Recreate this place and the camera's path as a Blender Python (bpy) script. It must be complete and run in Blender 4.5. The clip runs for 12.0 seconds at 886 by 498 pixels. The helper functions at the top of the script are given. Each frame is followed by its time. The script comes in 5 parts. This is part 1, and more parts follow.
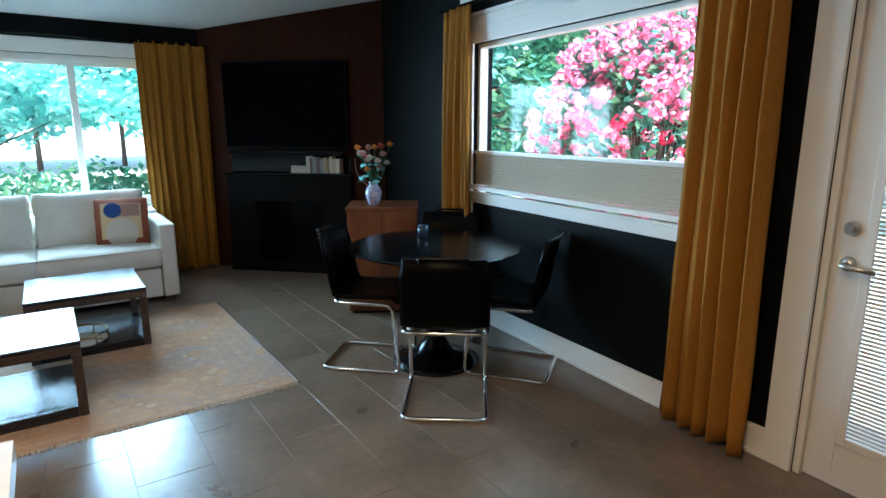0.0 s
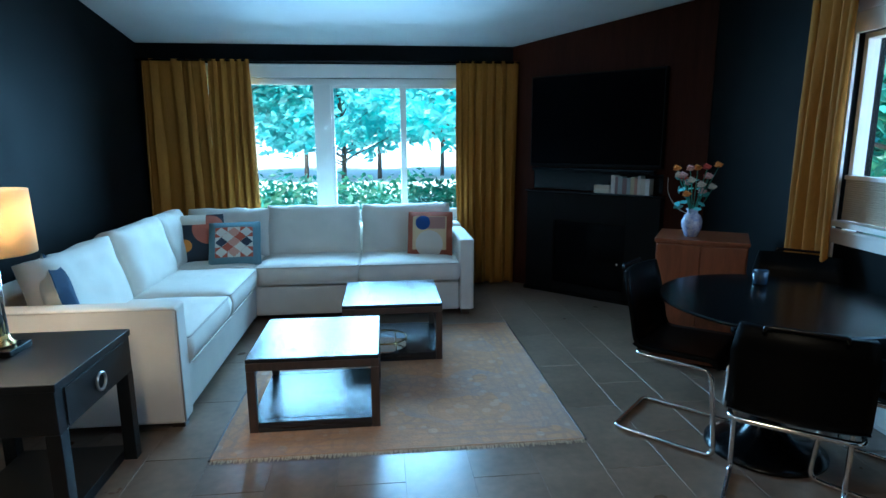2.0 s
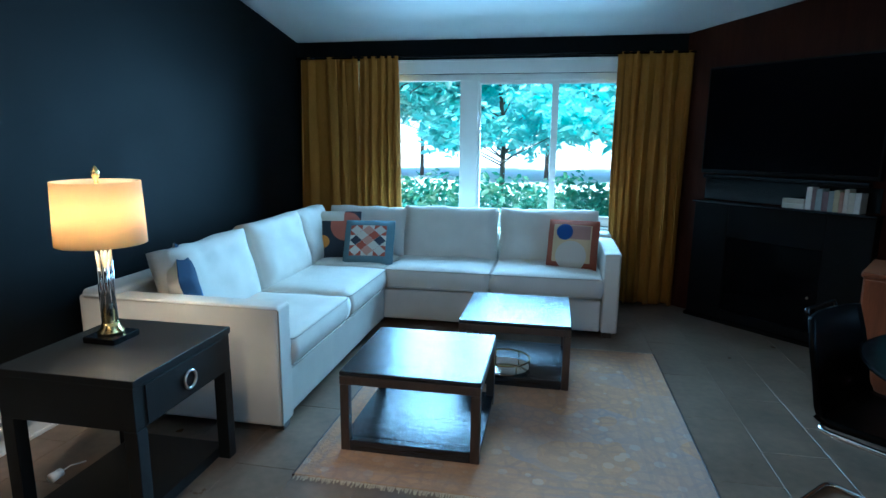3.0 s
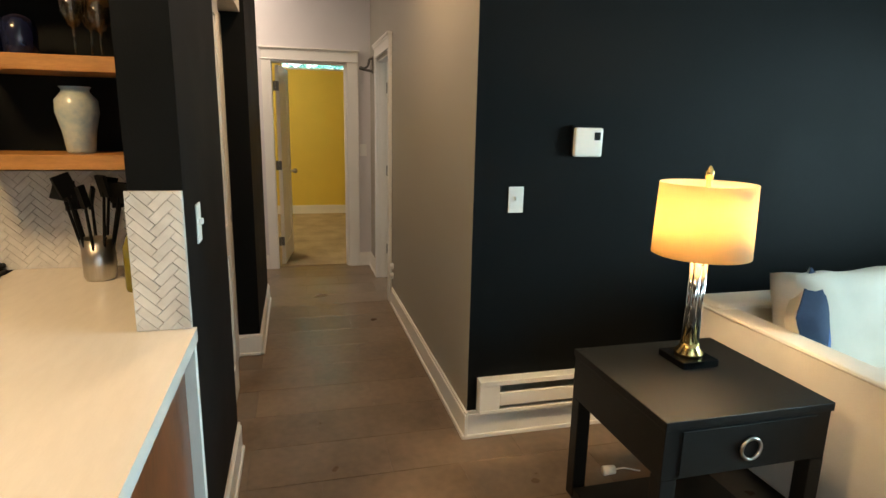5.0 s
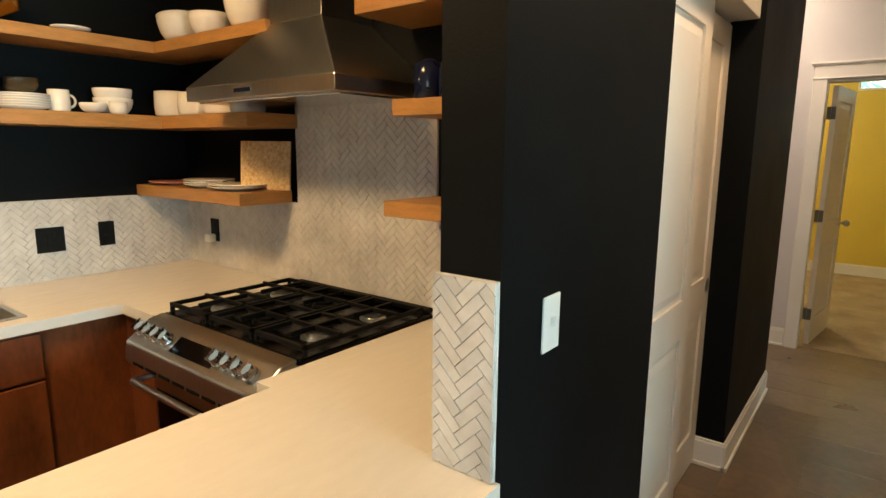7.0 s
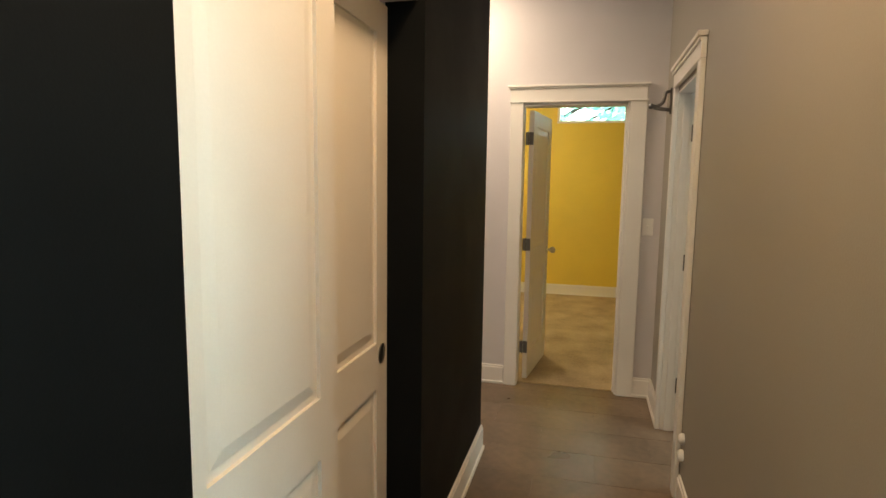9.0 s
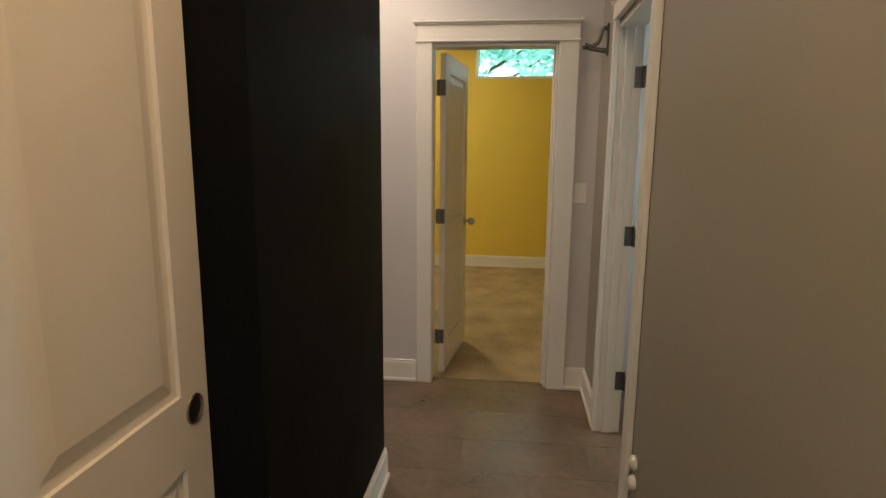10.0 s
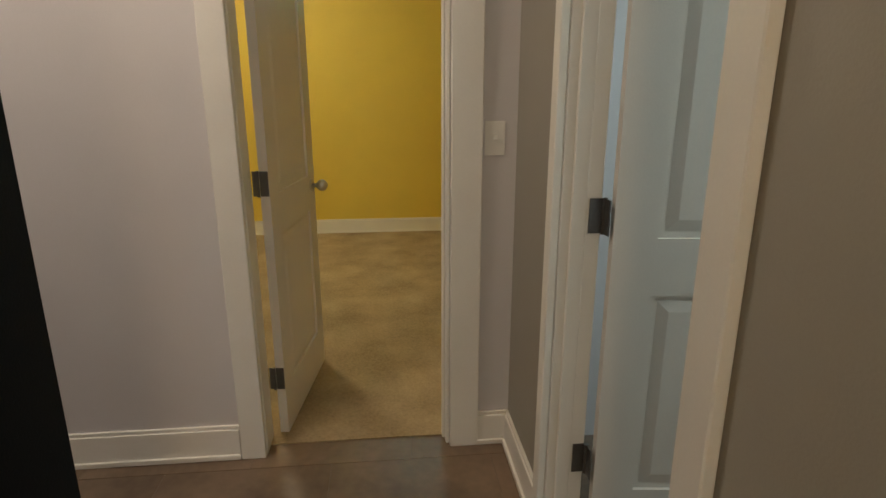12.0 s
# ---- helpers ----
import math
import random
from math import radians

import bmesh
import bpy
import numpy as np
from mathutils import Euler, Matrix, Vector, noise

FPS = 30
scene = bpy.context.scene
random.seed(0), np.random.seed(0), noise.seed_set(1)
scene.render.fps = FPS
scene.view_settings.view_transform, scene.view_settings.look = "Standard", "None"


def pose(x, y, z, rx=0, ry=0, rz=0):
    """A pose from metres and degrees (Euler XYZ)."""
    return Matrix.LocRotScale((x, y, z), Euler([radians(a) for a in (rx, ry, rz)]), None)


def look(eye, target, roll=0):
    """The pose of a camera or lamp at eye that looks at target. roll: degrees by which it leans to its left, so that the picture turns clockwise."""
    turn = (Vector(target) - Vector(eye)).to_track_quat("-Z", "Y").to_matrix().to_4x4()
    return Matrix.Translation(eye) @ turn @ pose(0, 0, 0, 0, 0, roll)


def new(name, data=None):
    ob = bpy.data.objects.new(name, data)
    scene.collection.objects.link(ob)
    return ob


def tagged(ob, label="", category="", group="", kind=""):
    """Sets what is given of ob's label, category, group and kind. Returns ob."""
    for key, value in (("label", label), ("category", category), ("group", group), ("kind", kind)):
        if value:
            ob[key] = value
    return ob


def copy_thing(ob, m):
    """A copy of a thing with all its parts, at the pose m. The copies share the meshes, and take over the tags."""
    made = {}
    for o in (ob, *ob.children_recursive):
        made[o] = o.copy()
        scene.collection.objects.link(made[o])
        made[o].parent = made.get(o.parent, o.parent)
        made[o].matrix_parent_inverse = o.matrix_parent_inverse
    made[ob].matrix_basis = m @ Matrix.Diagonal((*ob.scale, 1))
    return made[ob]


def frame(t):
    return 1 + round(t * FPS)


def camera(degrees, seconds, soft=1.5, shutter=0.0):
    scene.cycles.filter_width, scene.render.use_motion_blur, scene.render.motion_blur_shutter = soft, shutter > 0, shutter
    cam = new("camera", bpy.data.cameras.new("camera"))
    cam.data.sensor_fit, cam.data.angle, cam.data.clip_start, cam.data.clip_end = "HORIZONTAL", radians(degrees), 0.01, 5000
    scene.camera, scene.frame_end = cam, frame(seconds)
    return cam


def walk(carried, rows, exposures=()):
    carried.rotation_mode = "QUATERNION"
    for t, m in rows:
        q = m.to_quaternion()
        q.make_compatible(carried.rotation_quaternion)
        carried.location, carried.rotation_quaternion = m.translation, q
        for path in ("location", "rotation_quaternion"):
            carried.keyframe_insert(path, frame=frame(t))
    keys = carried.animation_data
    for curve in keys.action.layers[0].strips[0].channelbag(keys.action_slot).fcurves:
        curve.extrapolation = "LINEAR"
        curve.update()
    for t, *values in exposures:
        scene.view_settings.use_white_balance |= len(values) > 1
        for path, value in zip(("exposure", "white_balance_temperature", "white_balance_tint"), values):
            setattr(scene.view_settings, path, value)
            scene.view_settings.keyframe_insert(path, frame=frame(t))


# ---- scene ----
cam = camera(75.5, 12.0)
PATH = [
    (0, (0.079, 0.119, 1.452), (1.195, 1.726, 1.036), -0.0),
    (0.5, (0.025, 0.152, 1.483), (0.932, 1.896, 1.115), -0.1),
    (1, (0.008, 0.201, 1.487), (0.671, 2.053, 1.124), 0.6),
    (1.5, (0.067, 0.358, 1.478), (0.495, 2.277, 1.111), -0.2),
    (2, (0.174, 0.566, 1.485), (0.376, 2.521, 1.113), -0.3),
    (2.5, (0.331, 0.783, 1.476), (0.295, 2.748, 1.108), -0.0),
    (4.5, (0.468, 1.434, 1.475), (-1.155, 2.524, 1.056), 1.5),
    (5, (0.315, 1.581, 1.488), (-1.576, 2.074, 1.061), 1.2),
    (5.5, (0.132, 1.715, 1.512), (-1.81, 1.458, 1.108), 1.2),
    (6, (-0.05, 1.735, 1.51), (-1.734, 0.723, 1.14), -0.0),
    (6.5, (-0.258, 1.773, 1.532), (-1.789, 0.539, 1.166), 0.3),
    (8.5, (-1.24, 1.855, 1.514), (-3.093, 1.132, 1.303), 1.1),
    (9, (-1.498, 1.872, 1.509), (-3.422, 1.383, 1.271), 0.8),
    (9.5, (-1.88, 1.834, 1.471), (-3.829, 1.504, 1.168), 0.1),
    (10, (-2.229, 1.850, 1.468), (-4.185, 1.628, 1.118), 0.5),
    (10.5, (-2.597, 1.84, 1.406), (-4.549, 1.697, 0.996), 1.0),
    (11, (-2.959, 1.818, 1.411), (-4.907, 1.792, 0.96), 1.1),
    (11.5, (-3.319, 1.858, 1.377), (-5.257, 1.911, 0.885), 1.2),
    (12, (-3.638, 1.876, 1.37), (-5.555, 2.075, 0.837), -0.0),
]
EXPOSURES = [(0.0, 2.6, 5750, 10), (0.7, 2.45, 5250, 8), (1.5, 2.2, 4800, 4), (2.7, 2.05, 4600, 2), (4.3, 2.15, 5600, 7), (5.2, 2.5, 7400, 9), (6.7, 2.42, 7600, 9), (8.5, 2.8, 7900, 8), (9.5, 2.5, 7500, 8), (10.3, 2.3, 7000, 6), (12.0, 2.35, 6900, 5)]
walk(cam, [(t, look(eye, target, roll)) for t, eye, target, roll in PATH], EXPOSURES)

# ---- daylight and large lights ----
world = bpy.data.worlds.new("sky")
scene.world = world
world.use_nodes = True
wn = world.node_tree
sky = wn.nodes.new("ShaderNodeTexSky")
sky.sky_type, sky.sun_disc = "NISHITA", False
sky.sun_elevation, sky.sun_rotation = radians(50), radians(200)
wn.links.new(sky.outputs["Color"], wn.nodes["Background"].inputs["Color"])
wn.nodes["Background"].inputs["Strength"].default_value = 0.15


def lamp(name, kind, m, power, colour, size=0.3, size_y=None, spread=180):
    data = bpy.data.lights.new(name, kind)
    data.energy, data.color = power if kind == "SUN" else power * 0.7, colour
    if kind == "AREA":
        data.size, data.spread = size, radians(spread)
        if size_y:
            data.shape, data.size_y = "RECTANGLE", size_y
    elif kind == "POINT":
        data.shadow_soft_size = size
    ob = new(name, data)
    ob.matrix_world = m
    return ob


sun = lamp("sun", "SUN", look((0, 0, 0), (0.3, 0.75, -0.95)), 5.0, (1.0, 0.95, 0.86))
sun.data.angle = radians(0.5)
SKY = (0.52, 0.82, 1.0)
lamp("window_light_north", "AREA", look((-0.25, 6.52, 1.42), (-0.25, 5.5, 1.25)), 56, SKY, 2.4, 1.2, 118)
lamp("window_light_east", "AREA", look((2.72, 2.6, 1.65), (1.7, 2.66, 1.45)), 3, SKY, 1.7, 0.7, 130)
WARM = (1.0, 0.68, 0.36)
lamp("kitchen_ceiling_light", "AREA", look((-0.45, 0.15, 2.75), (-0.6, 0.15, 0)), 16, WARM, 0.4)
lamp("hall_ceiling_light", "AREA", look((-2.6, 1.85, 2.92), (-2.6, 1.85, 0)), 7.0, (1.0, 0.70, 0.45), 0.3)
# unseen fill over the side passage, added to brighten the hall's end wall
lamp("hall_end_fill", "AREA", look((-5.1, 0.9, 2.9), (-5.1, 0.9, 0)), 4.9, (1.0, 0.83, 0.70), 0.3)
lamp("yellow_room_light", "AREA", look((-7.9, 0.7, 2.8), (-7.9, 1.0, 0)), 8.5, (1.0, 0.86, 0.62), 0.4)
lamp("side_room_light", "AREA", look((-4.6, 4.0, 1.9), (-4.6, 2.5, 1.0)), 6, (0.75, 0.92, 1.0), 0.8)

# ---- materials ----


def mat(name, colour, rough=0.6, metal=0.0, vary=0.12, grain=12.0, bump=0.15, stretch=(1, 1, 1), spec=0.5, coat=0.0, random_amount=0.0,
        second=None, fine=6.0, trans=0.0):
    m = bpy.data.materials.new(name)
    m.use_nodes = True
    nt = m.node_tree
    b = nt.nodes["Principled BSDF"]
    b.inputs["Roughness"].default_value = rough
    b.inputs["Metallic"].default_value = metal
    b.inputs["Specular IOR Level"].default_value = spec
    b.inputs["Coat Weight"].default_value = coat
    b.inputs["Coat Roughness"].default_value = 0.1
    b.inputs["Transmission Weight"].default_value = trans
    tc = nt.nodes.new("ShaderNodeTexCoord")
    mp = nt.nodes.new("ShaderNodeMapping")
    mp.inputs["Scale"].default_value = stretch
    nt.links.new(tc.outputs["Object"], mp.inputs["Vector"])
    n1 = nt.nodes.new("ShaderNodeTexNoise")
    n1.inputs["Scale"].default_value, n1.inputs["Detail"].default_value = grain, 6
    n2 = nt.nodes.new("ShaderNodeTexNoise")
    n2.inputs["Scale"].default_value, n2.inputs["Detail"].default_value = grain * fine, 4
    for n in (n1, n2):
        nt.links.new(mp.outputs["Vector"], n.inputs["Vector"])
    mixn = nt.nodes.new("ShaderNodeMath")
    mixn.operation = "MULTIPLY_ADD"
    mixn.inputs[1].default_value = 0.35
    nt.links.new(n2.outputs["Fac"], mixn.inputs[0])
    sc = nt.nodes.new("ShaderNodeMath")
    sc.operation = "MULTIPLY"
    sc.inputs[1].default_value = 0.65
    nt.links.new(n1.outputs["Fac"], sc.inputs[0])
    nt.links.new(sc.outputs[0], mixn.inputs[2])
    ramp = nt.nodes.new("ShaderNodeValToRGB")
    dark = [c * (1 - vary * 1.6) for c in colour] if second is None else second
    lite = [min(1, c * (1 + vary)) for c in colour]
    ramp.color_ramp.elements[0].position, ramp.color_ramp.elements[0].color = 0.28, (*dark, 1)
    ramp.color_ramp.elements[1].position, ramp.color_ramp.elements[1].color = 0.72, (*lite, 1)
    nt.links.new(mixn.outputs[0], ramp.inputs["Fac"])
    out = ramp.outputs["Color"]
    if random_amount:
        info = nt.nodes.new("ShaderNodeObjectInfo")
        hsv = nt.nodes.new("ShaderNodeHueSaturation")
        mr = nt.nodes.new("ShaderNodeMapRange")
        mr.inputs["To Min"].default_value, mr.inputs["To Max"].default_value = 1 - random_amount, 1 + random_amount
        nt.links.new(info.outputs["Random"], mr.inputs["Value"])
        nt.links.new(mr.outputs["Result"], hsv.inputs["Value"])
        nt.links.new(out, hsv.inputs["Color"])
        out = hsv.outputs["Color"]
    nt.links.new(out, b.inputs["Base Color"])
    if bump:
        bp = nt.nodes.new("ShaderNodeBump")
        bp.inputs["Strength"].default_value, bp.inputs["Distance"].default_value = bump, 0.004
        nt.links.new(n2.outputs["Fac"], bp.inputs["Height"])
        nt.links.new(bp.outputs["Normal"], b.inputs["Normal"])
    rr = nt.nodes.new("ShaderNodeMapRange")
    rr.inputs["To Min"].default_value, rr.inputs["To Max"].default_value = max(0.02, rough * 0.85), min(1, rough * 1.15)
    nt.links.new(n1.outputs["Fac"], rr.inputs["Value"])
    nt.links.new(rr.outputs["Result"], b.inputs["Roughness"])
    return m


def glow(name, colour, strength):
    m = bpy.data.materials.new(name)
    m.use_nodes = True
    b = m.node_tree.nodes["Principled BSDF"]
    b.inputs["Base Color"].default_value = (*colour, 1)
    b.inputs["Emission Color"].default_value = (*colour, 1)
    b.inputs["Emission Strength"].default_value = strength
    return m


M_DARK = mat("near_black_paint", (0.0042, 0.0050, 0.0054), 0.6, spec=0.085, vary=0.15, grain=3, bump=0.12, fine=60)
M_BEIGE = mat("greige_paint", (0.34, 0.318, 0.268), 0.5, vary=0.04, grain=3, bump=0.1, fine=60)
M_LILAC = mat("pale_grey_paint", (0.62, 0.60, 0.61), 0.6, vary=0.03, grain=3, bump=0.1, fine=60)
M_YELLOW = mat("yellow_paint", (0.74, 0.56, 0.10), 0.55, vary=0.04, grain=3, bump=0.1, fine=60)
M_CEIL = mat("ceiling_paint", (0.72, 0.74, 0.75), 0.8, vary=0.04, grain=4, bump=0.3, fine=40)
M_WHITE = mat("white_trim_paint", (0.78, 0.76, 0.71), 0.35, vary=0.03, grain=5, bump=0.06, fine=30)
M_DOOR = mat("white_door_paint", (0.72, 0.67, 0.60), 0.4, vary=0.03, grain=5, bump=0.06, fine=30)
M_TILE = mat("brown_grey_stone_tile", (0.195, 0.138, 0.095), 0.29, vary=0.18, grain=3.2, bump=0.03, fine=7, random_amount=0.07, second=(0.098, 0.067, 0.044))
# the cloudy figure runs on across the tiles, and the worn gloss follows it
TILE_POS = M_TILE.node_tree.nodes.new("ShaderNodeNewGeometry")
M_TILE.node_tree.links.new(TILE_POS.outputs["Position"], M_TILE.node_tree.nodes["Mapping"].inputs["Vector"])
M_GROUT = mat("grout", (0.17, 0.13, 0.10), 0.7, grain=40)
M_CARPET = mat("beige_carpet", (0.40, 0.31, 0.19), 0.95, vary=0.16, grain=3.5, bump=1.0, fine=22, second=(0.20, 0.145, 0.075))
M_PANEL = mat("dark_walnut_panel", (0.042, 0.0115, 0.0055), 0.6, spec=0.1, vary=0.3, grain=3, bump=0.1, stretch=(6, 6, 0.5))
M_BLACK = mat("black_lacquer", (0.003, 0.003, 0.0032), 0.2, spec=0.22, vary=0.1, grain=5, bump=0.02)
M_SCREEN = mat("screen_glass", (0.0015, 0.0015, 0.002), 0.15, spec=0.12, vary=0.05, grain=2, bump=0)
M_MATTBLACK = mat("matt_black", (0.0035, 0.0038, 0.004), 0.55, spec=0.14, vary=0.15, grain=8, bump=0.1)
M_LEATHER = mat("black_glossy_shell", (0.002, 0.002, 0.002), 0.35, spec=0.06, vary=0.15, grain=20, bump=0.08)
M_CHROME = mat("chrome", (0.78, 0.77, 0.75), 0.12, 1.0, vary=0.03, grain=5, bump=0)
M_STEEL = mat("brushed_steel", (0.56, 0.54, 0.50), 0.30, 1.0, vary=0.08, grain=6, bump=0.05, stretch=(1, 30, 1))
M_BRASS = mat("aged_brass", (0.62, 0.45, 0.18), 0.25, 1.0, vary=0.08, grain=8, bump=0)
M_SOFA = mat("cream_linen", (0.66, 0.61, 0.53), 0.95, vary=0.06, grain=6, bump=0.5, fine=60, spec=0.2)
M_PIPING = mat("cream_piping", (0.52, 0.47, 0.40), 0.95, vary=0.06, grain=30, bump=0.2, spec=0.2)
M_CURTAIN = mat("ochre_velvet", (0.32, 0.135, 0.014), 0.8, vary=0.18, grain=4, bump=0.25, stretch=(1, 1, 0.25), fine=25, spec=0.25)
M_OAK = mat("black_stained_oak", (0.022, 0.022, 0.024), 0.2, vary=0.6, grain=7, bump=0.35, stretch=(0.6, 9, 9), fine=4)
M_OAKLEG = mat("brown_stained_oak", (0.060, 0.038, 0.026), 0.42, vary=0.3, grain=8, bump=0.2, stretch=(6, 6, 1))
M_ENDTAB = mat("black_grasscloth", (0.0055, 0.0062, 0.006), 0.42, spec=0.3, vary=0.3, grain=30, bump=0.35, stretch=(1, 5, 1))
M_ORANGEWOOD = mat("red_brown_cabinet_wood", (0.20, 0.062, 0.022), 0.35, vary=0.25, grain=4, bump=0.08, stretch=(8, 8, 0.8))
M_CHERRY = mat("cherry_cabinet_wood", (0.19, 0.055, 0.018), 0.32, vary=0.25, grain=4, bump=0.06, stretch=(2.5, 2.5, 0.9), second=(0.065, 0.017, 0.006))
M_SHELF = mat("honey_oak_shelf", (0.42, 0.20, 0.062), 0.42, vary=0.18, grain=5, bump=0.1, stretch=(1.5, 1.5, 10))
M_QUARTZ = mat("cream_quartz", (0.68, 0.65, 0.60), 0.25, vary=0.03, grain=10, bump=0.02, stretch=(1, 4, 1))
M_MARBLE = mat("white_marble_tile", (0.66, 0.64, 0.61), 0.30, vary=0.10, grain=5, bump=0.05, random_amount=0.09, second=(0.40, 0.39, 0.38), fine=5)
M_GROUT2 = mat("pale_grout", (0.64, 0.62, 0.58), 0.9, grain=40)
M_CERAMIC = mat("white_glazed_ceramic", (0.76, 0.72, 0.65), 0.2, vary=0.04, grain=8, bump=0.02)
M_NAVY = mat("navy_glaze", (0.008, 0.011, 0.034), 0.18, vary=0.2, grain=8, bump=0.02)
M_PLASTIC = mat("white_plastic", (0.78, 0.77, 0.73), 0.35, vary=0.02, grain=8, bump=0)
M_SHADE = mat("cellular_shade_fabric", (0.52, 0.46, 0.36), 0.9, vary=0.03, grain=3, bump=0.0)
M_RUG = mat("faded_oriental_rug", (0.43, 0.235, 0.12), 0.95, vary=0.12, grain=9, bump=0.8, fine=7)
M_FRINGE = mat("rug_fringe", (0.55, 0.45, 0.32), 0.95, vary=0.1, grain=30)
M_BARK = mat("bark", (0.10, 0.075, 0.055), 0.9, vary=0.3, grain=6, bump=0.9, stretch=(4, 4, 0.6))
M_LEAF = mat("leaf_green", (0.07, 0.12, 0.085), 0.5, vary=0.4, grain=1.5, bump=0, trans=0.0)
M_LEAF2 = mat("leaf_light", (0.11, 0.22, 0.19), 0.5, vary=0.4, grain=1.5, bump=0)
M_HEDGE = mat("hedge_leaf", (0.055, 0.13, 0.05), 0.5, vary=0.4, grain=2, bump=0)
M_PINK = mat("pink_petal", (0.82, 0.42, 0.52), 0.6, vary=0.2, grain=4, bump=0, second=(0.74, 0.16, 0.29))
M_RED = mat("red_petal", (0.62, 0.03, 0.10), 0.6, vary=0.3, grain=3, bump=0, second=(0.70, 0.12, 0.22))
M_GRASS = mat("pale_dry_lawn", (0.60, 0.62, 0.52), 0.95, vary=0.2, grain=2, bump=0.5)


def let_light_through(m, colour, share=0.55):
    nt = m.node_tree
    t = nt.nodes.new("ShaderNodeBsdfTranslucent")
    t.inputs["Color"].default_value = (*colour, 1)
    mx = nt.nodes.new("ShaderNodeMixShader")
    mx.inputs["Fac"].default_value = share
    nt.links.new(nt.nodes["Principled BSDF"].outputs["BSDF"], mx.inputs[1])
    nt.links.new(t.outputs["BSDF"], mx.inputs[2])
    nt.links.new(mx.outputs["Shader"], nt.nodes["Material Output"].inputs["Surface"])


let_light_through(M_LEAF, (0.28, 0.64, 0.58), 0.65)
let_light_through(M_LEAF2, (0.40, 0.82, 0.78), 0.7)
let_light_through(M_HEDGE, (0.14, 0.42, 0.32), 0.5)
let_light_through(M_PINK, (0.85, 0.25, 0.42), 0.45)
let_light_through(M_RED, (0.75, 0.05, 0.14), 0.45)


def glass_mat(name, tint=(1, 1, 1), rough=0.0, least=0.012):
    m = bpy.data.materials.new(name)
    m.use_nodes = True
    nt = m.node_tree
    nt.nodes.remove(nt.nodes["Principled BSDF"])
    tr = nt.nodes.new("ShaderNodeBsdfTransparent")
    tr.inputs["Color"].default_value = (*tint, 1)
    gl = nt.nodes.new("ShaderNodeBsdfGlossy")
    gl.inputs["Roughness"].default_value = rough
    lw = nt.nodes.new("ShaderNodeLayerWeight")
    lw.inputs["Blend"].default_value = 0.5
    pw = nt.nodes.new("ShaderNodeMath")
    pw.operation = "POWER"
    pw.inputs[1].default_value = 5.0
    nt.links.new(lw.outputs["Facing"], pw.inputs[0])
    fr = nt.nodes.new("ShaderNodeMath")
    fr.operation = "MULTIPLY_ADD"
    fr.inputs[1].default_value, fr.inputs[2].default_value = 0.3, least
    nt.links.new(pw.outputs[0], fr.inputs[0])
    mx = nt.nodes.new("ShaderNodeMixShader")
    nt.links.new(fr.outputs[0], mx.inputs["Fac"])
    nt.links.new(tr.outputs["BSDF"], mx.inputs[1])
    nt.links.new(gl.outputs["BSDF"], mx.inputs[2])
    nt.links.new(mx.outputs["Shader"], nt.nodes["Material Output"].inputs["Surface"])
    return m


M_GLASS = glass_mat("window_glass", (0.97, 0.99, 1.0))
M_CLEAR = glass_mat("clear_glass", (0.78, 0.80, 0.78), 0.03, 0.10)

# ---- builders ----


def bx(bm, x0, x1, y0, y1, z0, z1, m=None):
    c = Matrix.Translation(((x0 + x1) / 2, (y0 + y1) / 2, (z0 + z1) / 2)) @ Matrix.Diagonal((x1 - x0, y1 - y0, z1 - z0, 1))
    return bmesh.ops.create_cube(bm, size=1, matrix=(m @ c) if m else c)["verts"]


def cyl(bm, a, b, r0, r1=None, n=16):
    a, b = Vector(a), Vector(b)
    m = Matrix.Translation((a + b) / 2) @ (b - a).to_track_quat("Z", "Y").to_matrix().to_4x4()
    return bmesh.ops.create_cone(bm, cap_ends=True, segments=n, radius1=r0, radius2=r0 if r1 is None else r1, depth=(b - a).length, matrix=m)["verts"]


def lathe(bm, profile, n=28, c=(0, 0, 0)):
    rings = []
    for r, z in profile:
        rings.append([bm.verts.new((c[0] + r * math.cos(k * math.tau / n), c[1] + r * math.sin(k * math.tau / n), c[2] + z)) for k in range(n)])
    for p, q in zip(rings, rings[1:]):
        for k in range(n):
            bm.faces.new((p[k], p[(k + 1) % n], q[(k + 1) % n], q[k]))
    for ring, flip in ((rings[0], True), (rings[-1], False)):
        bm.faces.new(ring[::-1] if flip else ring)


def tube(bm, pts, r, n=10, closed=False):
    pts = [Vector(p) for p in pts]
    rings, count = [], len(pts)
    side = None
    for i, p in enumerate(pts):
        if closed:
            d = pts[(i + 1) % count] - pts[i - 1]
        else:
            d = pts[min(i + 1, count - 1)] - pts[max(i - 1, 0)]
        d.normalize()
        if side is None:
            side = d.orthogonal().normalized()
        side = (side - d * side.dot(d)).normalized()
        up = d.cross(side)
        rings.append([bm.verts.new(p + r * (math.cos(k * math.tau / n) * side + math.sin(k * math.tau / n) * up)) for k in range(n)])
    pairs = list(zip(rings, rings[1:])) + ([(rings[-1], rings[0])] if closed else [])
    for a, b in pairs:
        for k in range(n):
            bm.faces.new((a[k], a[(k + 1) % n], b[(k + 1) % n], b[k]))
    if not closed:
        bm.faces.new(rings[0][::-1])
        bm.faces.new(rings[-1])


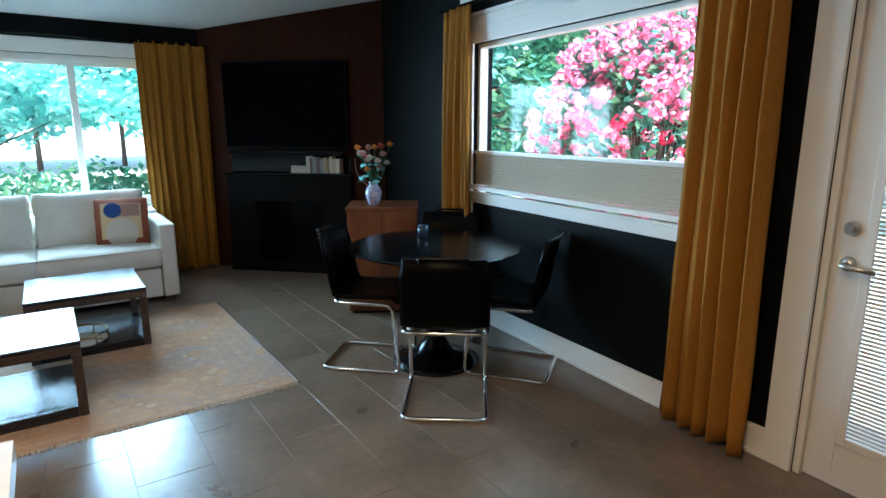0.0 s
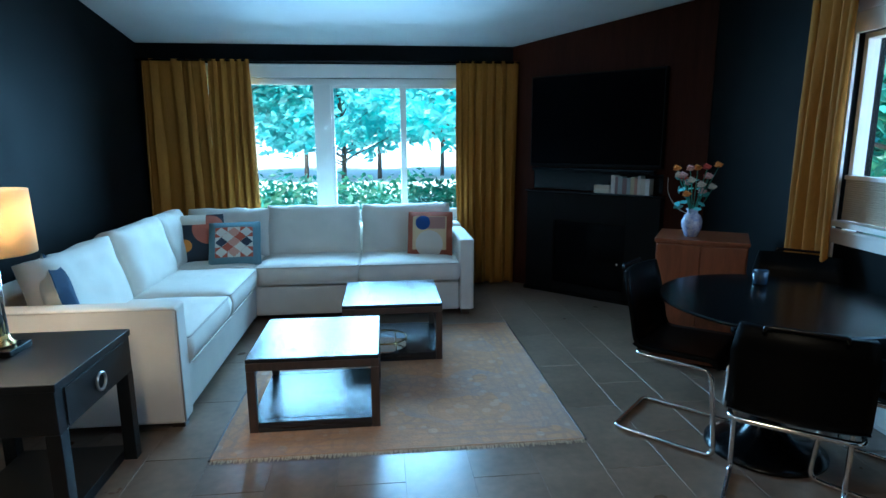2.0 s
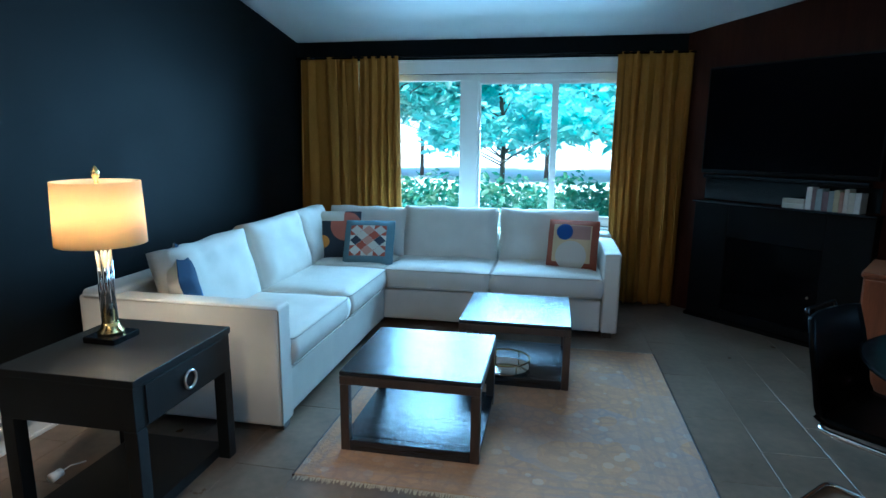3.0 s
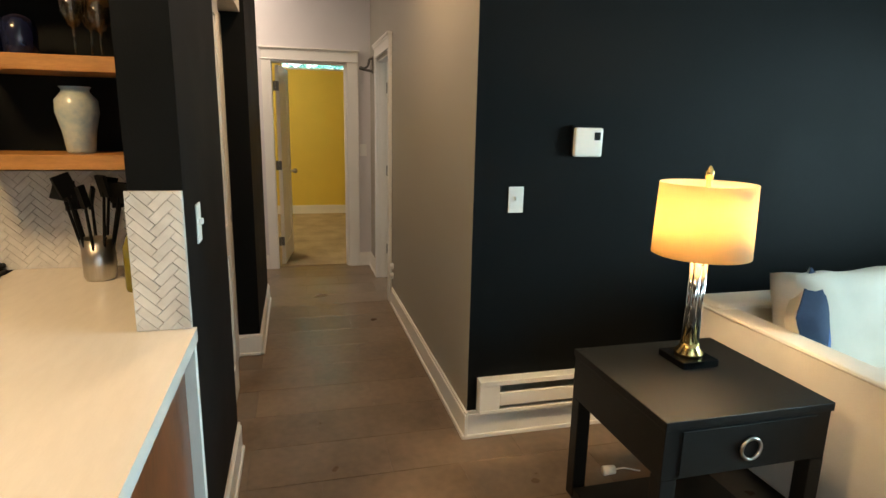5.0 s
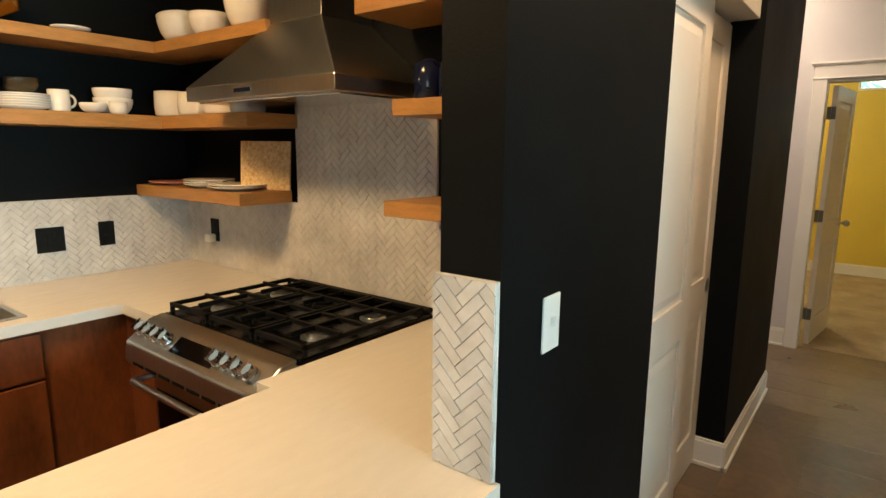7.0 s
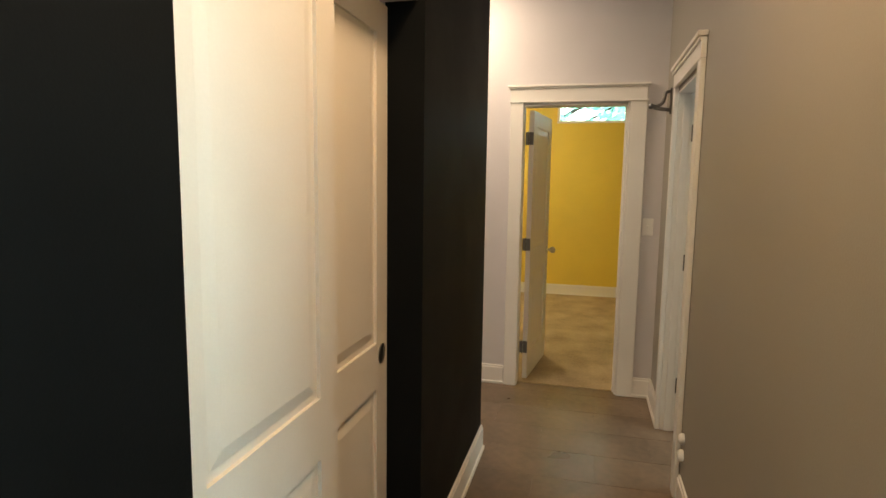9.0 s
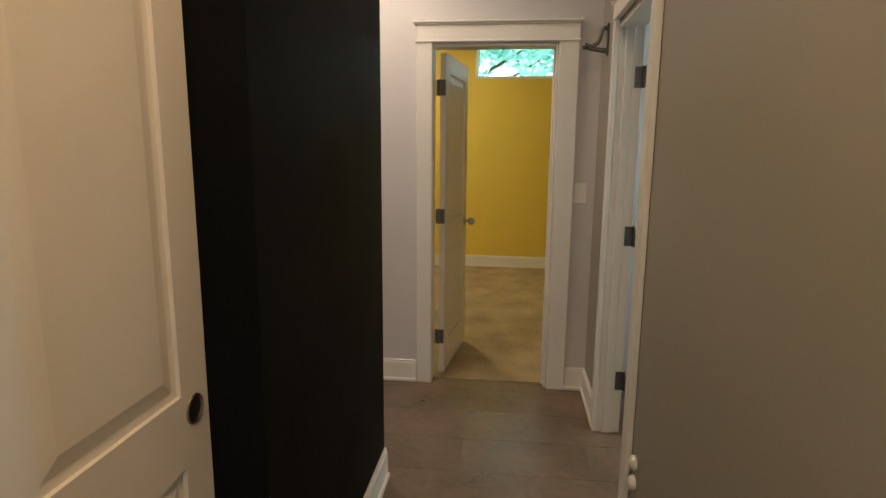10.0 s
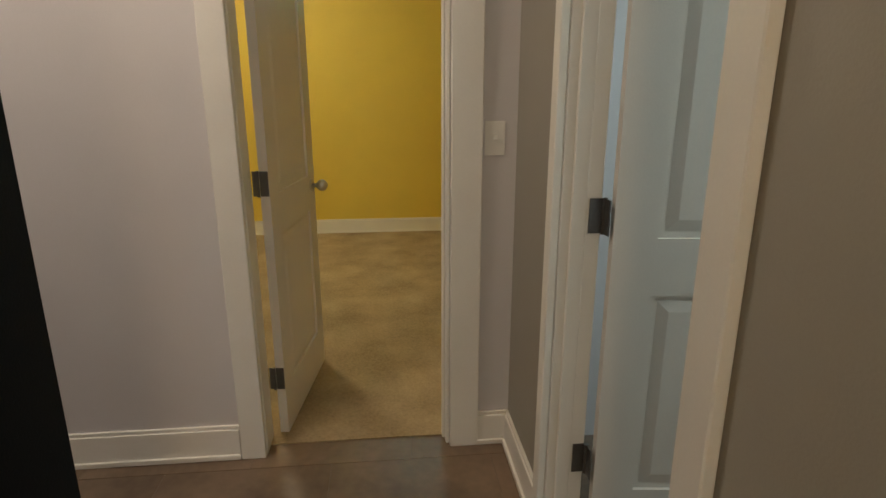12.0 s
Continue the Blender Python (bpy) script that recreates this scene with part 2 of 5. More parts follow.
def rounded(points, r, steps=5, closed=False):
    """Replace the corners of a polyline by arcs."""
    pts, out, n = [Vector(p) for p in points], [], len(points)
    for i, p in enumerate(pts):
        if not closed and i in (0, n - 1):
            out.append(p)
            continue
        a, b = (pts[i - 1] - p), (pts[(i + 1) % n] - p)
        k = min(r, a.length * 0.49, b.length * 0.49)
        s, e = p + a.normalized() * k, p + b.normalized() * k
        for j in range(steps + 1):
            t = j / steps
            out.append(s * (1 - t) ** 2 + p * 2 * t * (1 - t) + e * t * t)
    return out


def cushion(bm, sx, sy, sz, m, puff=0.35, cuts=9, seed=0, crease=0.004):
    got = bmesh.ops.create_cube(bm, size=2)["verts"]
    edges = list({e for v in got for e in v.link_edges})
    bmesh.ops.subdivide_edges(bm, edges=edges, cuts=cuts, use_grid_fill=True)
    for v in bm.verts:
        u, w, h = v.co
        f = (1 - puff) + puff * math.sqrt(max(0, (1 - u ** 4) * (1 - w ** 4)))
        lim = 1 - 0.05 * h * h
        p = Vector((u * sx / 2 * lim, w * sy / 2 * lim, h * sz / 2 * f))
        p += crease * noise.noise_vector(p * 9 + Vector((seed * 3.1, seed, 0)))
        v.co = m @ p


def part(name, bm, material, parent=None, bevel=0.0, seg=2, smooth=False, label="", kind="", m=None):
    if bevel:
        bmesh.ops.bevel(bm, geom=[e for e in bm.edges], offset=bevel, segments=seg, profile=0.5, affect="EDGES", clamp_overlap=True)
    bmesh.ops.recalc_face_normals(bm, faces=bm.faces)
    me = bpy.data.meshes.new(name)
    bm.to_mesh(me)
    bm.free()
    if smooth:
        for p in me.polygons:
            p.use_smooth = True
    me.materials.append(material)
    ob = new(name, me)
    if parent:
        ob.parent = parent
    if m is not None:
        ob.matrix_basis = m
    return tagged(ob, label, kind=kind)


def boxes(name, lots, material, parent=None, bevel=0.0, seg=2, label="", kind="", m=None):
    bm = bmesh.new()
    for b in lots:
        bx(bm, *b)
    return part(name, bm, material, parent, bevel, seg, label=label, kind=kind, m=m)


def thing(name, m, label, category, group=""):
    ob = new(name)
    ob.empty_display_size = 0.1
    ob.matrix_basis = m
    return tagged(ob, label, category, group)


def at(x, y, z=0, rz=0):
    return pose(x, y, z, 0, 0, rz)


def struct(name, lots, material, label="", m=None, bevel=0.0):
    return tagged(boxes(name, lots, material, None, bevel, m=m), label, kind="structure")


# right-hand wall: local x = 0 is its face, local y runs along it
RW = at(2.575, 1.0, 0, -3.8)
# corner panel: local y = 0 is its face, local x runs along it
CP = at(1.494, 6.436, 0, -45)
YN, XL, CEIL0, RISE = 6.436, -2.10, 2.40, 0.155


def ceil_z(y):
    return CEIL0 + RISE * (YN - y)


# ---- walls, floor, ceiling ----
struct("subfloor", [(-5.8, 3.2, -1.5, 6.7, -0.2, -0.002)], M_GROUT, "pale grout between the floor tiles")
struct("wall_north", [(-2.25, -1.55, YN, YN + 0.16, -0.05, 2.45), (1.0, 2.3, YN, YN + 0.16, -0.05, 2.45),
                      (-1.55, 1.0, YN, YN + 0.16, -0.05, 0.70), (-1.55, 1.0, YN, YN + 0.16, 2.09, 2.45)], M_DARK, "near-black painted window wall")
struct("wall_west", [(-2.25, XL, 2.347, 6.60, -0.05, 3.3)], M_DARK, "near-black painted living room wall")
struct("wall_hall", [(-4.375, -2.102, 2.345, 2.46, -0.05, 3.3), (-5.64, -5.12, 2.345, 2.46, -0.05, 3.3), (-5.12, -4.375, 2.345, 2.46, 2.04, 3.3)],
       M_BEIGE, "greige painted hall wall with a door opening")
struct("wall_hall_end", [(-5.76, -5.64, -0.3, 1.384, -0.05, 3.5), (-5.76, -5.64, 2.11, 2.60, -0.05, 3.5), (-5.76, -5.64, 1.384, 2.11, 2.05, 3.5)],
       M_LILAC, "pale grey wall at the end of the hall")
struct("wall_hall_black", [(-4.557, -3.36, 1.19, 1.328, -0.05, 3.5)], M_DARK, "near-black painted hall wall")
struct("wall_hall_recess", [(-5.64, -3.36, -0.35, -0.23, -0.05, 3.5), (-4.677, -4.557, -0.23, 1.19, -0.05, 3.5)], M_LILAC, "pale grey wall of the side passage")
struct("wall_kitchen_end", [(-2.22, -1.335, 1.155, 1.29, -0.05, 3.5)], M_DARK, "near-black wall end between kitchen and hall")
struct("wall_kitchen_back", [(-2.25, -2.13, -1.32, 1.155, -0.05, 3.7)], M_DARK, "near-black kitchen wall behind the cooker")
struct("wall_kitchen_sink", [(-2.13, 3.2, -1.32, -1.20, -0.05, 3.7)], M_DARK, "near-black kitchen wall above the sink")
struct("wall_closet", [(-3.36, -2.25, 0.50, 0.60, -0.05, 3.5), (-3.36, -2.24, 1.19, 1.29, 2.20, 3.5)], M_DARK, "wall above and behind the closet")
# right-hand wall with window, clerestory and door opening
struct("wall_east", [(0, 0.16, -4.0, -0.815, -0.05, 3.7), (0, 0.16, -0.815, 0.085, 2.06, 3.7), (0, 0.16, 0.085, 0.45, -0.05, 3.7),
                     (0, 0.16, 0.45, 2.56, -0.05, 0.90), (0, 0.16, 2.56, 4.6, -0.05, 3.7), (0, 0.16, 0.45, 2.56, 2.04, 2.40), (0, 0.16, 0.45, 2.56, 2.76, 3.7)],
       M_DARK, "near-black painted wall with the wide window", m=RW)
struct("wall_corner_panel", [(0, 1.90, 0, 0.12, -0.05, 2.85)], M_PANEL, "dark walnut veneer corner wall", m=CP)

bm = bmesh.new()
for x0, x1 in ((-9.6, 2.95),):
    v = [bm.verts.new(p) for p in ((x0, 6.62, ceil_z(6.62)), (x1, 6.62, ceil_z(6.62)), (x1, -1.6, ceil_z(-1.6)), (x0, -1.6, ceil_z(-1.6)))]
    w = [bm.verts.new(p.co + Vector((0, 0, 0.15))) for p in v]
    bm.faces.new(v)
    bm.faces.new(w[::-1])
    for k in range(4):
        bm.faces.new((v[k], v[(k + 1) % 4], w[(k + 1) % 4], w[k]))
tagged(part("ceiling", bm, M_CEIL), "pale sloping plaster ceiling", kind="structure")

# yellow room and side room
struct("floor_carpet", [(-9.4, -5.70, -0.4, 3.6, -0.1, 0.006)], M_CARPET, "beige worn carpet of the yellow room")
struct("wall_yellow", [(-9.39, -9.27, -0.4, 3.6, -0.05, 2.27), (-9.39, -9.27, -0.4, 1.42, 2.27, 3.7), (-9.39, -9.27, 3.3, 3.6, 2.27, 3.7), (-9.39, -9.27, 1.42, 3.3, 2.85, 3.7),
                       (-9.27, -5.76, 3.48, 3.6, -0.05, 3.7), (-9.27, -5.76, -0.4, -0.28, -0.05, 3.7)], M_YELLOW, "bright yellow painted bedroom wall with a high window")
struct("wall_side_room", [(-5.64, -3.3, 4.4, 4.5, -0.05, 3.4), (-3.42, -3.3, 2.46, 4.4, -0.05, 3.4), (-5.76, -5.64, 2.6, 4.5, -0.05, 3.4)], M_LILAC, "pale wall of the side room")


def baseboard(name, length, m, label="white painted baseboard with shoe moulding"):
    b = [(0, length, 0.0, 0.016, 0.0, 0.125), (0, length, 0.0, 0.011, 0.125, 0.14), (0, length, 0.0, 0.026, 0.0, 0.02)]
    return tagged(boxes(name, b, M_WHITE, None, 0.002, 1, m=m), label, kind="structure")


def wall_m(x, y, rz):
    return at(x, y, 0.001, rz)


# local x along the wall, local y out of the wall into the room
baseboard("baseboard", 2.19, wall_m(-2.076, 2.345, 180))
baseboard("baseboard", 1.5, wall_m(XL, 3.83, -90))
baseboard("baseboard", 0.48, wall_m(-5.158, 2.345, 180))
baseboard("baseboard", 1.213, wall_m(-4.557, 1.328, 0))
baseboard("baseboard", 0.138, wall_m(-3.36, 1.328, -90))
baseboard("baseboard", 0.88, wall_m(-2.22, 1.29, 0))
baseboard("baseboard", 0.135, wall_m(-5.64, 2.345, -90))
baseboard("baseboard", 1.5, wall_m(-5.64, 1.30, -90))
baseboard("baseboard", 3.7, wall_m(-9.27, 3.4, -90))
tagged(boxes("baseboard", [(-0.016, 0, 1.19, 4.95, 0, 0.125), (-0.011, 0, 1.19, 4.95, 0.125, 0.14), (-0.026, 0, 1.19, 4.95, 0, 0.02)], M_WHITE, None, 0.002, 1, m=RW @ at(0, -1, 0.001)),
       "white painted baseboard with shoe moulding", kind="structure")
# ---- north window ----


def window_north():
    w = thing("window_1", at(-0.25, YN, 0), "white vinyl slider window in three lights", "window")
    tagged(w, kind="structure")
    x0, x1 = -1.30, 1.25
    f = [(x0, x1, 0.03, 0.10, 0.70, 0.76), (x0, x1, 0.03, 0.10, 2.03, 2.09), (x0, x0 + 0.06, 0.03, 0.10, 0.76, 2.03), (x1 - 0.06, x1, 0.03, 0.10, 0.76, 2.03),
         (-0.24, -0.07, 0.02, 0.11, 0.76, 2.03)]
    boxes("frame", f, M_WHITE, w, 0.004)
    boxes("sash", [(-0.07, -0.045, 0.04, 0.08, 0.76, 2.03), (0.61, 0.67, 0.035, 0.085, 0.76, 2.03), (-0.045, 1.19, 0.04, 0.08, 2.0, 2.03), (-0.045, 1.19, 0.04, 0.08, 0.76, 0.79)], M_WHITE, w, 0.003)
    boxes("casing", [(x0 - 0.08, x1 + 0.08, -0.022, -0.002, 2.09, 2.20), (x0 - 0.10, x1 + 0.10, -0.035, -0.002, 2.20, 2.215),
                     (x0 - 0.09, x0, -0.02, -0.002, 0.70, 2.09), (x1, x1 + 0.09, -0.02, -0.002, 0.70, 2.09)], M_WHITE, w, 0.003)
    boxes("sill", [(x0 - 0.1, x1 + 0.1, -0.05, 0.03, 0.675, 0.70)], M_WHITE, w, 0.004)
    for a, b in ((x0 + 0.06, -0.24), (-0.045, 0.61), (0.67, x1 - 0.06)):
        g = boxes("pane", [(a, b, 0.058, 0.063, 0.77, 2.02)], M_GLASS, w)
        g.visible_shadow = False
    return w


window_north()


def curtain(name, m, width, top, bottom, folds, label, depth=0.05, flare=0.0, seed=0):
    """Pleated drape: local x along the rod, local y out of the wall."""
    c = thing(name, m, label, "curtain", "ochre drapes")
    nx, nz = folds * 14, 26
    rnd = random.Random(seed)
    steps = [rnd.choice((0.55, 0.8, 1.0, 1.0, 1.7)) for _ in range(folds)]
    edge = [0.0]
    for s in steps:
        edge.append(edge[-1] + s / sum(steps))
    ph = [rnd.uniform(-0.5, 0.5) for _ in range(folds + 2)]
    bm = bmesh.new()
    grid = []
    for j in range(nz + 1):
        t = j / nz
        z = top + (bottom - top) * t
        row = []
        for i in range(nx + 1):
            u = i / nx
            f = max(q for q in range(folds) if edge[q] <= u)
            k = f + min(0.9999, (u - edge[f]) / (edge[f + 1] - edge[f])) if u < 1 else folds
            a = k * math.tau + 1.3 * noise.noise((k * 0.6, t * 1.2, seed)) + 0.5 * noise.noise((k * 1.7, t * 3.0, seed + 2))
            amp = depth * (0.45 + 0.55 * min(1, t * 2.5)) * (0.9 + 0.8 * noise.noise((k * 0.8, t * 0.8, seed + 4.0))) * min(1.5, 0.5 + 0.6 * steps[min(folds - 1, int(k))])
            x = u * width + flare * t * (u - 0.5) + 0.012 * math.sin(2 * a + 1)
            y = amp * (0.75 * math.sin(a) + 0.25 * math.sin(2 * a + 0.6))
            hem = 0.012 * math.sin(a * 0.5 + 1) * (j == nz)
            row.append(bm.verts.new((x, y, z + hem)))
        grid.append(row)
    for r0, r1 in zip(grid, grid[1:]):
        for i in range(nx):
            bm.faces.new((r0[i], r0[i + 1], r1[i + 1], r1[i]))
    ob = part("drape", bm, M_CURTAIN, c, smooth=True)
    so = ob.modifiers.new("thick", "SOLIDIFY")
    so.thickness = 0.004
    return c


curtain("curtain", at(-2.035, YN - 0.10, 0), 0.575, 2.245, 0.02, 4, "floor-length ochre velvet curtain hanging nearly flat", 0.022, 0.10, 1)
curtain("curtain", at(-1.435, YN - 0.108, 0), 0.375, 2.245, 0.02, 5, "pleated floor-length ochre velvet curtain at the window", 0.04, 0.06, 8)
curtain("curtain", at(0.90, YN - 0.10, 0), 0.62, 2.245, 0.02, 7, "floor-length ochre velvet curtain beside the walnut panel", 0.045, -0.04, 2)
bm = bmesh.new()
cyl(bm, (-2.07, YN - 0.10, 2.235), (1.54, YN - 0.10, 2.235), 0.010)
for x in (-2.0, -0.25, 1.5):
    cyl(bm, (x, YN - 0.10, 2.235), (x, YN - 0.001, 2.235), 0.007)
tagged(part("curtain_rod", bm, M_BLACK, smooth=True), "thin black curtain rod above the window", "curtain rod")

# ---- east window, clerestory, front door (local frame of the right-hand wall) ----


def window_east():
    w = thing("window_2", RW, "wide white-cased picture window with a lowered cellular shade", "window")
    tagged(w, kind="structure")
    s0, s1 = 0.45, 2.56
    boxes("frame", [(0.03, 0.10, s0, s1, 0.90, 0.93), (0.03, 0.10, s0, s1, 2.01, 2.04), (0.03, 0.10, s0, s0 + 0.03, 0.93, 2.01), (0.03, 0.10, s1 - 0.03, s1, 0.93, 2.01)], M_WHITE, w, 0.003)
    g = boxes("pane", [(0.07, 0.075, s0 + 0.02, s1 - 0.02, 0.92, 2.02)], M_GLASS, w)
    g.visible_shadow = False
    boxes("casing", [(-0.020, -0.001, s0 - 0.11, s1 + 0.11, 2.04, 2.22), (-0.034, -0.001, s0 - 0.13, s1 + 0.13, 2.22, 2.245), (-0.028, -0.001, s0 - 0.12, s1 + 0.12, 2.145, 2.155),
                     (-0.020, -0.001, s0 - 0.11, s0, 0.80, 2.04), (-0.020, -0.001, s1, s1 + 0.11, 0.80, 2.04)], M_WHITE, w, 0.003)
    boxes("sill", [(-0.05, 0.03, s0 - 0.12, s1 + 0.12, 1.00, 1.03), (-0.022, -0.001, s0, s1, 0.90, 0.985), (-0.034, -0.001, s0 - 0.12, s1 + 0.12, 0.97, 0.985)], M_WHITE, w, 0.003)
    lots = [(0.004, 0.026, s0 + 0.02, s1 - 0.02, 1.035 + k * 0.0115, 1.0462 + k * 0.0115) for k in range(20)]
    boxes("shade", lots, M_SHADE, w, 0.004, 1, label="beige pleated cellular shade")
    boxes("shade_rail", [(-0.004, 0.034, s0 + 0.02, s1 - 0.02, 1.262, 1.285)], M_WHITE, w, 0.003)
    return w


window_east()
cw = thing("window_3", RW, "narrow white-framed clerestory window under the ceiling", "window")
tagged(cw, kind="structure")
boxes("frame", [(-0.02, 0.10, 0.40, 2.73, 2.33, 2.40), (-0.02, 0.10, 0.40, 2.73, 2.76, 2.82), (-0.02, 0.10, 2.56, 2.73, 2.40, 2.76), (-0.02, 0.10, 0.40, 0.45, 2.40, 2.76)], M_WHITE, cw, 0.003)
boxes("pane", [(0.06, 0.065, 0.45, 2.56, 2.40, 2.76)], M_GLASS, cw).visible_shadow = False
curtain("curtain", RW @ at(-0.105, 2.83, 0, -90), 0.36, 2.285, 0.45, 5, "ochre velvet curtain beside the picture window", 0.035, 0.05, 3)
curtain("curtain", RW @ at(-0.115, 0.665, 0, -90), 0.385, 2.30, 0.03, 5, "floor-length ochre velvet curtain beside the front door", 0.05, 0.06, 4)
bm = bmesh.new()
cyl(bm, (-0.105, 0.2, 2.30), (-0.105, 2.87, 2.29), 0.011)
for s in (0.5, 2.80):
    cyl(bm, (-0.105, s, 2.295), (-0.001, s, 2.295), 0.008)
tagged(part("curtain_rod", bm, M_BLACK, smooth=True, m=RW), "black curtain rod over the picture window", "curtain rod")


def front_door():
    d = thing("door_1", RW @ at(0, 0.025, 0), "white front door with a glazed panel and inner blinds", "door")
    tagged(d, kind="structure")
    boxes("casing", [(-0.022, -0.001, 0.06, 0.18, 0, 2.06), (-0.022, -0.001, -0.96, -0.84, 0, 2.06), (-0.022, -0.001, -0.96, 0.18, 2.06, 2.18), (0.002, 0.16, 0.03, 0.059, 0, 2.058), (0.002, 0.16, -0.839, -0.812, 0, 2.058)], M_WHITE, d, 0.003)
    boxes("leaf", [(0.02, 0.064, -0.08, 0.028, 0.01, 2.055), (0.02, 0.064, -0.81, -0.70, 0.01, 2.055), (0.02, 0.064, -0.70, -0.08, 0.01, 0.22), (0.02, 0.064, -0.70, -0.08, 1.90, 2.055)], M_DOOR, d, 0.003)
    boxes("glazing_bead", [(0.008, 0.02, -0.115, -0.08, 0.20, 1.92), (0.008, 0.02, -0.70, -0.665, 0.20, 1.92), (0.008, 0.02, -0.665, -0.115, 0.20, 0.235), (0.008, 0.02, -0.665, -0.115, 1.885, 1.92)], M_DOOR, d, 0.003)
    boxes("pane", [(0.03, 0.034, -0.70, -0.08, 0.22, 1.90)], M_GLASS, d).visible_shadow = False
    boxes("blind", [(0.038, 0.050, -0.69, -0.09, 0.23 + k * 0.0165, 0.232 + k * 0.0165 + 0.008) for k in range(100)], M_PLASTIC, d, label="white slatted blind behind the glass")
    bm = bmesh.new()
    cyl(bm, (0.02, -0.03, 1.075), (0.004, -0.03, 1.075), 0.030, 0.027, 20)
    cyl(bm, (0.004, -0.03, 1.075), (-0.014, -0.03, 1.075), 0.017, 0.015, 16)
    part("deadbolt", bm, M_STEEL, d, smooth=False, bevel=0.0, label="satin nickel deadbolt")
    bm = bmesh.new()
    cyl(bm, (0.02, -0.03, 0.935), (0.006, -0.03, 0.935), 0.030, 0.027, 20)
    tube(bm, rounded([(0.006, -0.03, 0.935), (-0.045, -0.03, 0.935), (-0.045, -0.15, 0.93)], 0.02), 0.010, 10)
    part("lever", bm, M_STEEL, d, smooth=True, label="satin nickel lever handle")


front_door()

# ---- corner panel: television, fireplace, books ----
tv = thing("television", CP @ at(0.91, -0.02, 1.235), "large black flat television on the walnut wall", "television")
boxes("body", [(-0.645, 0.645, -0.05, 0.018, 0.0, 0.85)], M_MATTBLACK, tv, 0.006)
boxes("screen", [(-0.63, 0.63, -0.054, -0.0505, 0.03, 0.835)], M_SCREEN, tv, 0.001)
boxes("soundbar", [(-0.60, 0.60, -0.09, -0.02, -0.045, -0.010)], M_BLACK, tv, 0.008, label="slim black soundbar")
fp = thing("fireplace", CP @ at(0.92, -0.001, 0), "black fireplace surround with a glass-fronted insert and ledge", "fireplace")
boxes("surround", [(-0.66, -0.36, -0.10, 0, 0, 0.99), (0.36, 0.66, -0.10, 0, 0, 0.99), (-0.36, 0.36, -0.10, 0, 0.72, 0.99), (-0.36, 0.36, -0.10, 0, 0, 0.10)], M_MATTBLACK, fp, 0.004)
boxes("mantel_shelf", [(-0.67, 0.67, -0.13, 0, 0.99, 1.005)], M_BLACK, fp, 0.004)
boxes("niche_back", [(-0.64, 0.64, -0.008, 0, 1.012, 1.185)], M_BLACK, fp, 0.002)
boxes("insert_glass", [(-0.355, 0.355, -0.085, -0.075, 0.105, 0.715)], M_SCREEN, fp, 0.002)
boxes("hearth", [(-0.66, 0.66, -0.14, -0.1, 0, 0.03)], M_BLACK, fp, 0.004)
bm = bmesh.new()
cyl(bm, (0.30, -0.09, 0.36), (0.30, -0.11, 0.36), 0.010)
part("latch", bm, M_CHROME, fp)
rnd = random.Random(5)
x = 0.06
SPINES = [mat("book_%d" % k, c, 0.6, vary=0.1, grain=20) for k, c in enumerate(((0.55, 0.52, 0.45), (0.42, 0.36, 0.22), (0.16, 0.10, 0.10), (0.5, 0.45, 0.36), (0.36, 0.20, 0.14), (0.25, 0.30, 0.30), (0.62, 0.60, 0.56)))]
for k in range(12):
    w = rnd.uniform(0.024, 0.04)
    h = rnd.uniform(0.135, 0.165)
    if x + w > 0.60:
        break
    lay = k < 2
    b = thing("book", CP @ at(0.92 + x + (0.075 if lay else 0), -0.03, 1.011 + (0.036 * k if lay else 0)), "upright paperback on the mantel shelf" if not lay else "paperback lying flat on the mantel shelf", "book", "books on the mantel")
    bw, bh = (0.15, 0.034) if lay else (w, h)
    bw0 = -bw / 2 if lay else 0
    boxes("cover", [(bw0, bw0 + bw, -0.105, -0.10, 0, bh), (bw0, bw0 + 0.003, -0.10, 0, 0, bh), (bw0 + bw - 0.003, bw0 + bw, -0.10, 0, 0, bh)], SPINES[(k * 3 + (k > 4)) % 7], b, 0.001, 1)
    boxes("pages", [(bw0 + 0.004, bw0 + bw - 0.004, -0.0995, -0.004, 0.004, bh - 0.004)], SPINES[0], b)
    x += 0.0 if k == 0 else (0.16 if k == 1 else w + 0.002)
    if lay and k == 0:
        x = 0.06

cord_m = thing("power_cord", CP @ at(1.60, -0.012, 0), "thin white power cord hanging beside the fireplace", "cord")
bm = bmesh.new()
tube(bm, rounded([(0.0, 0.004, 1.16), (0.0, -0.004, 1.05), (0.05, -0.006, 0.95), (0.13, 0.0, 0.88), (0.20, 0.004, 0.86)], 0.05), 0.003, 6)
part("cable", bm, M_PLASTIC, cord_m, smooth=True)

# ---- sofa ----


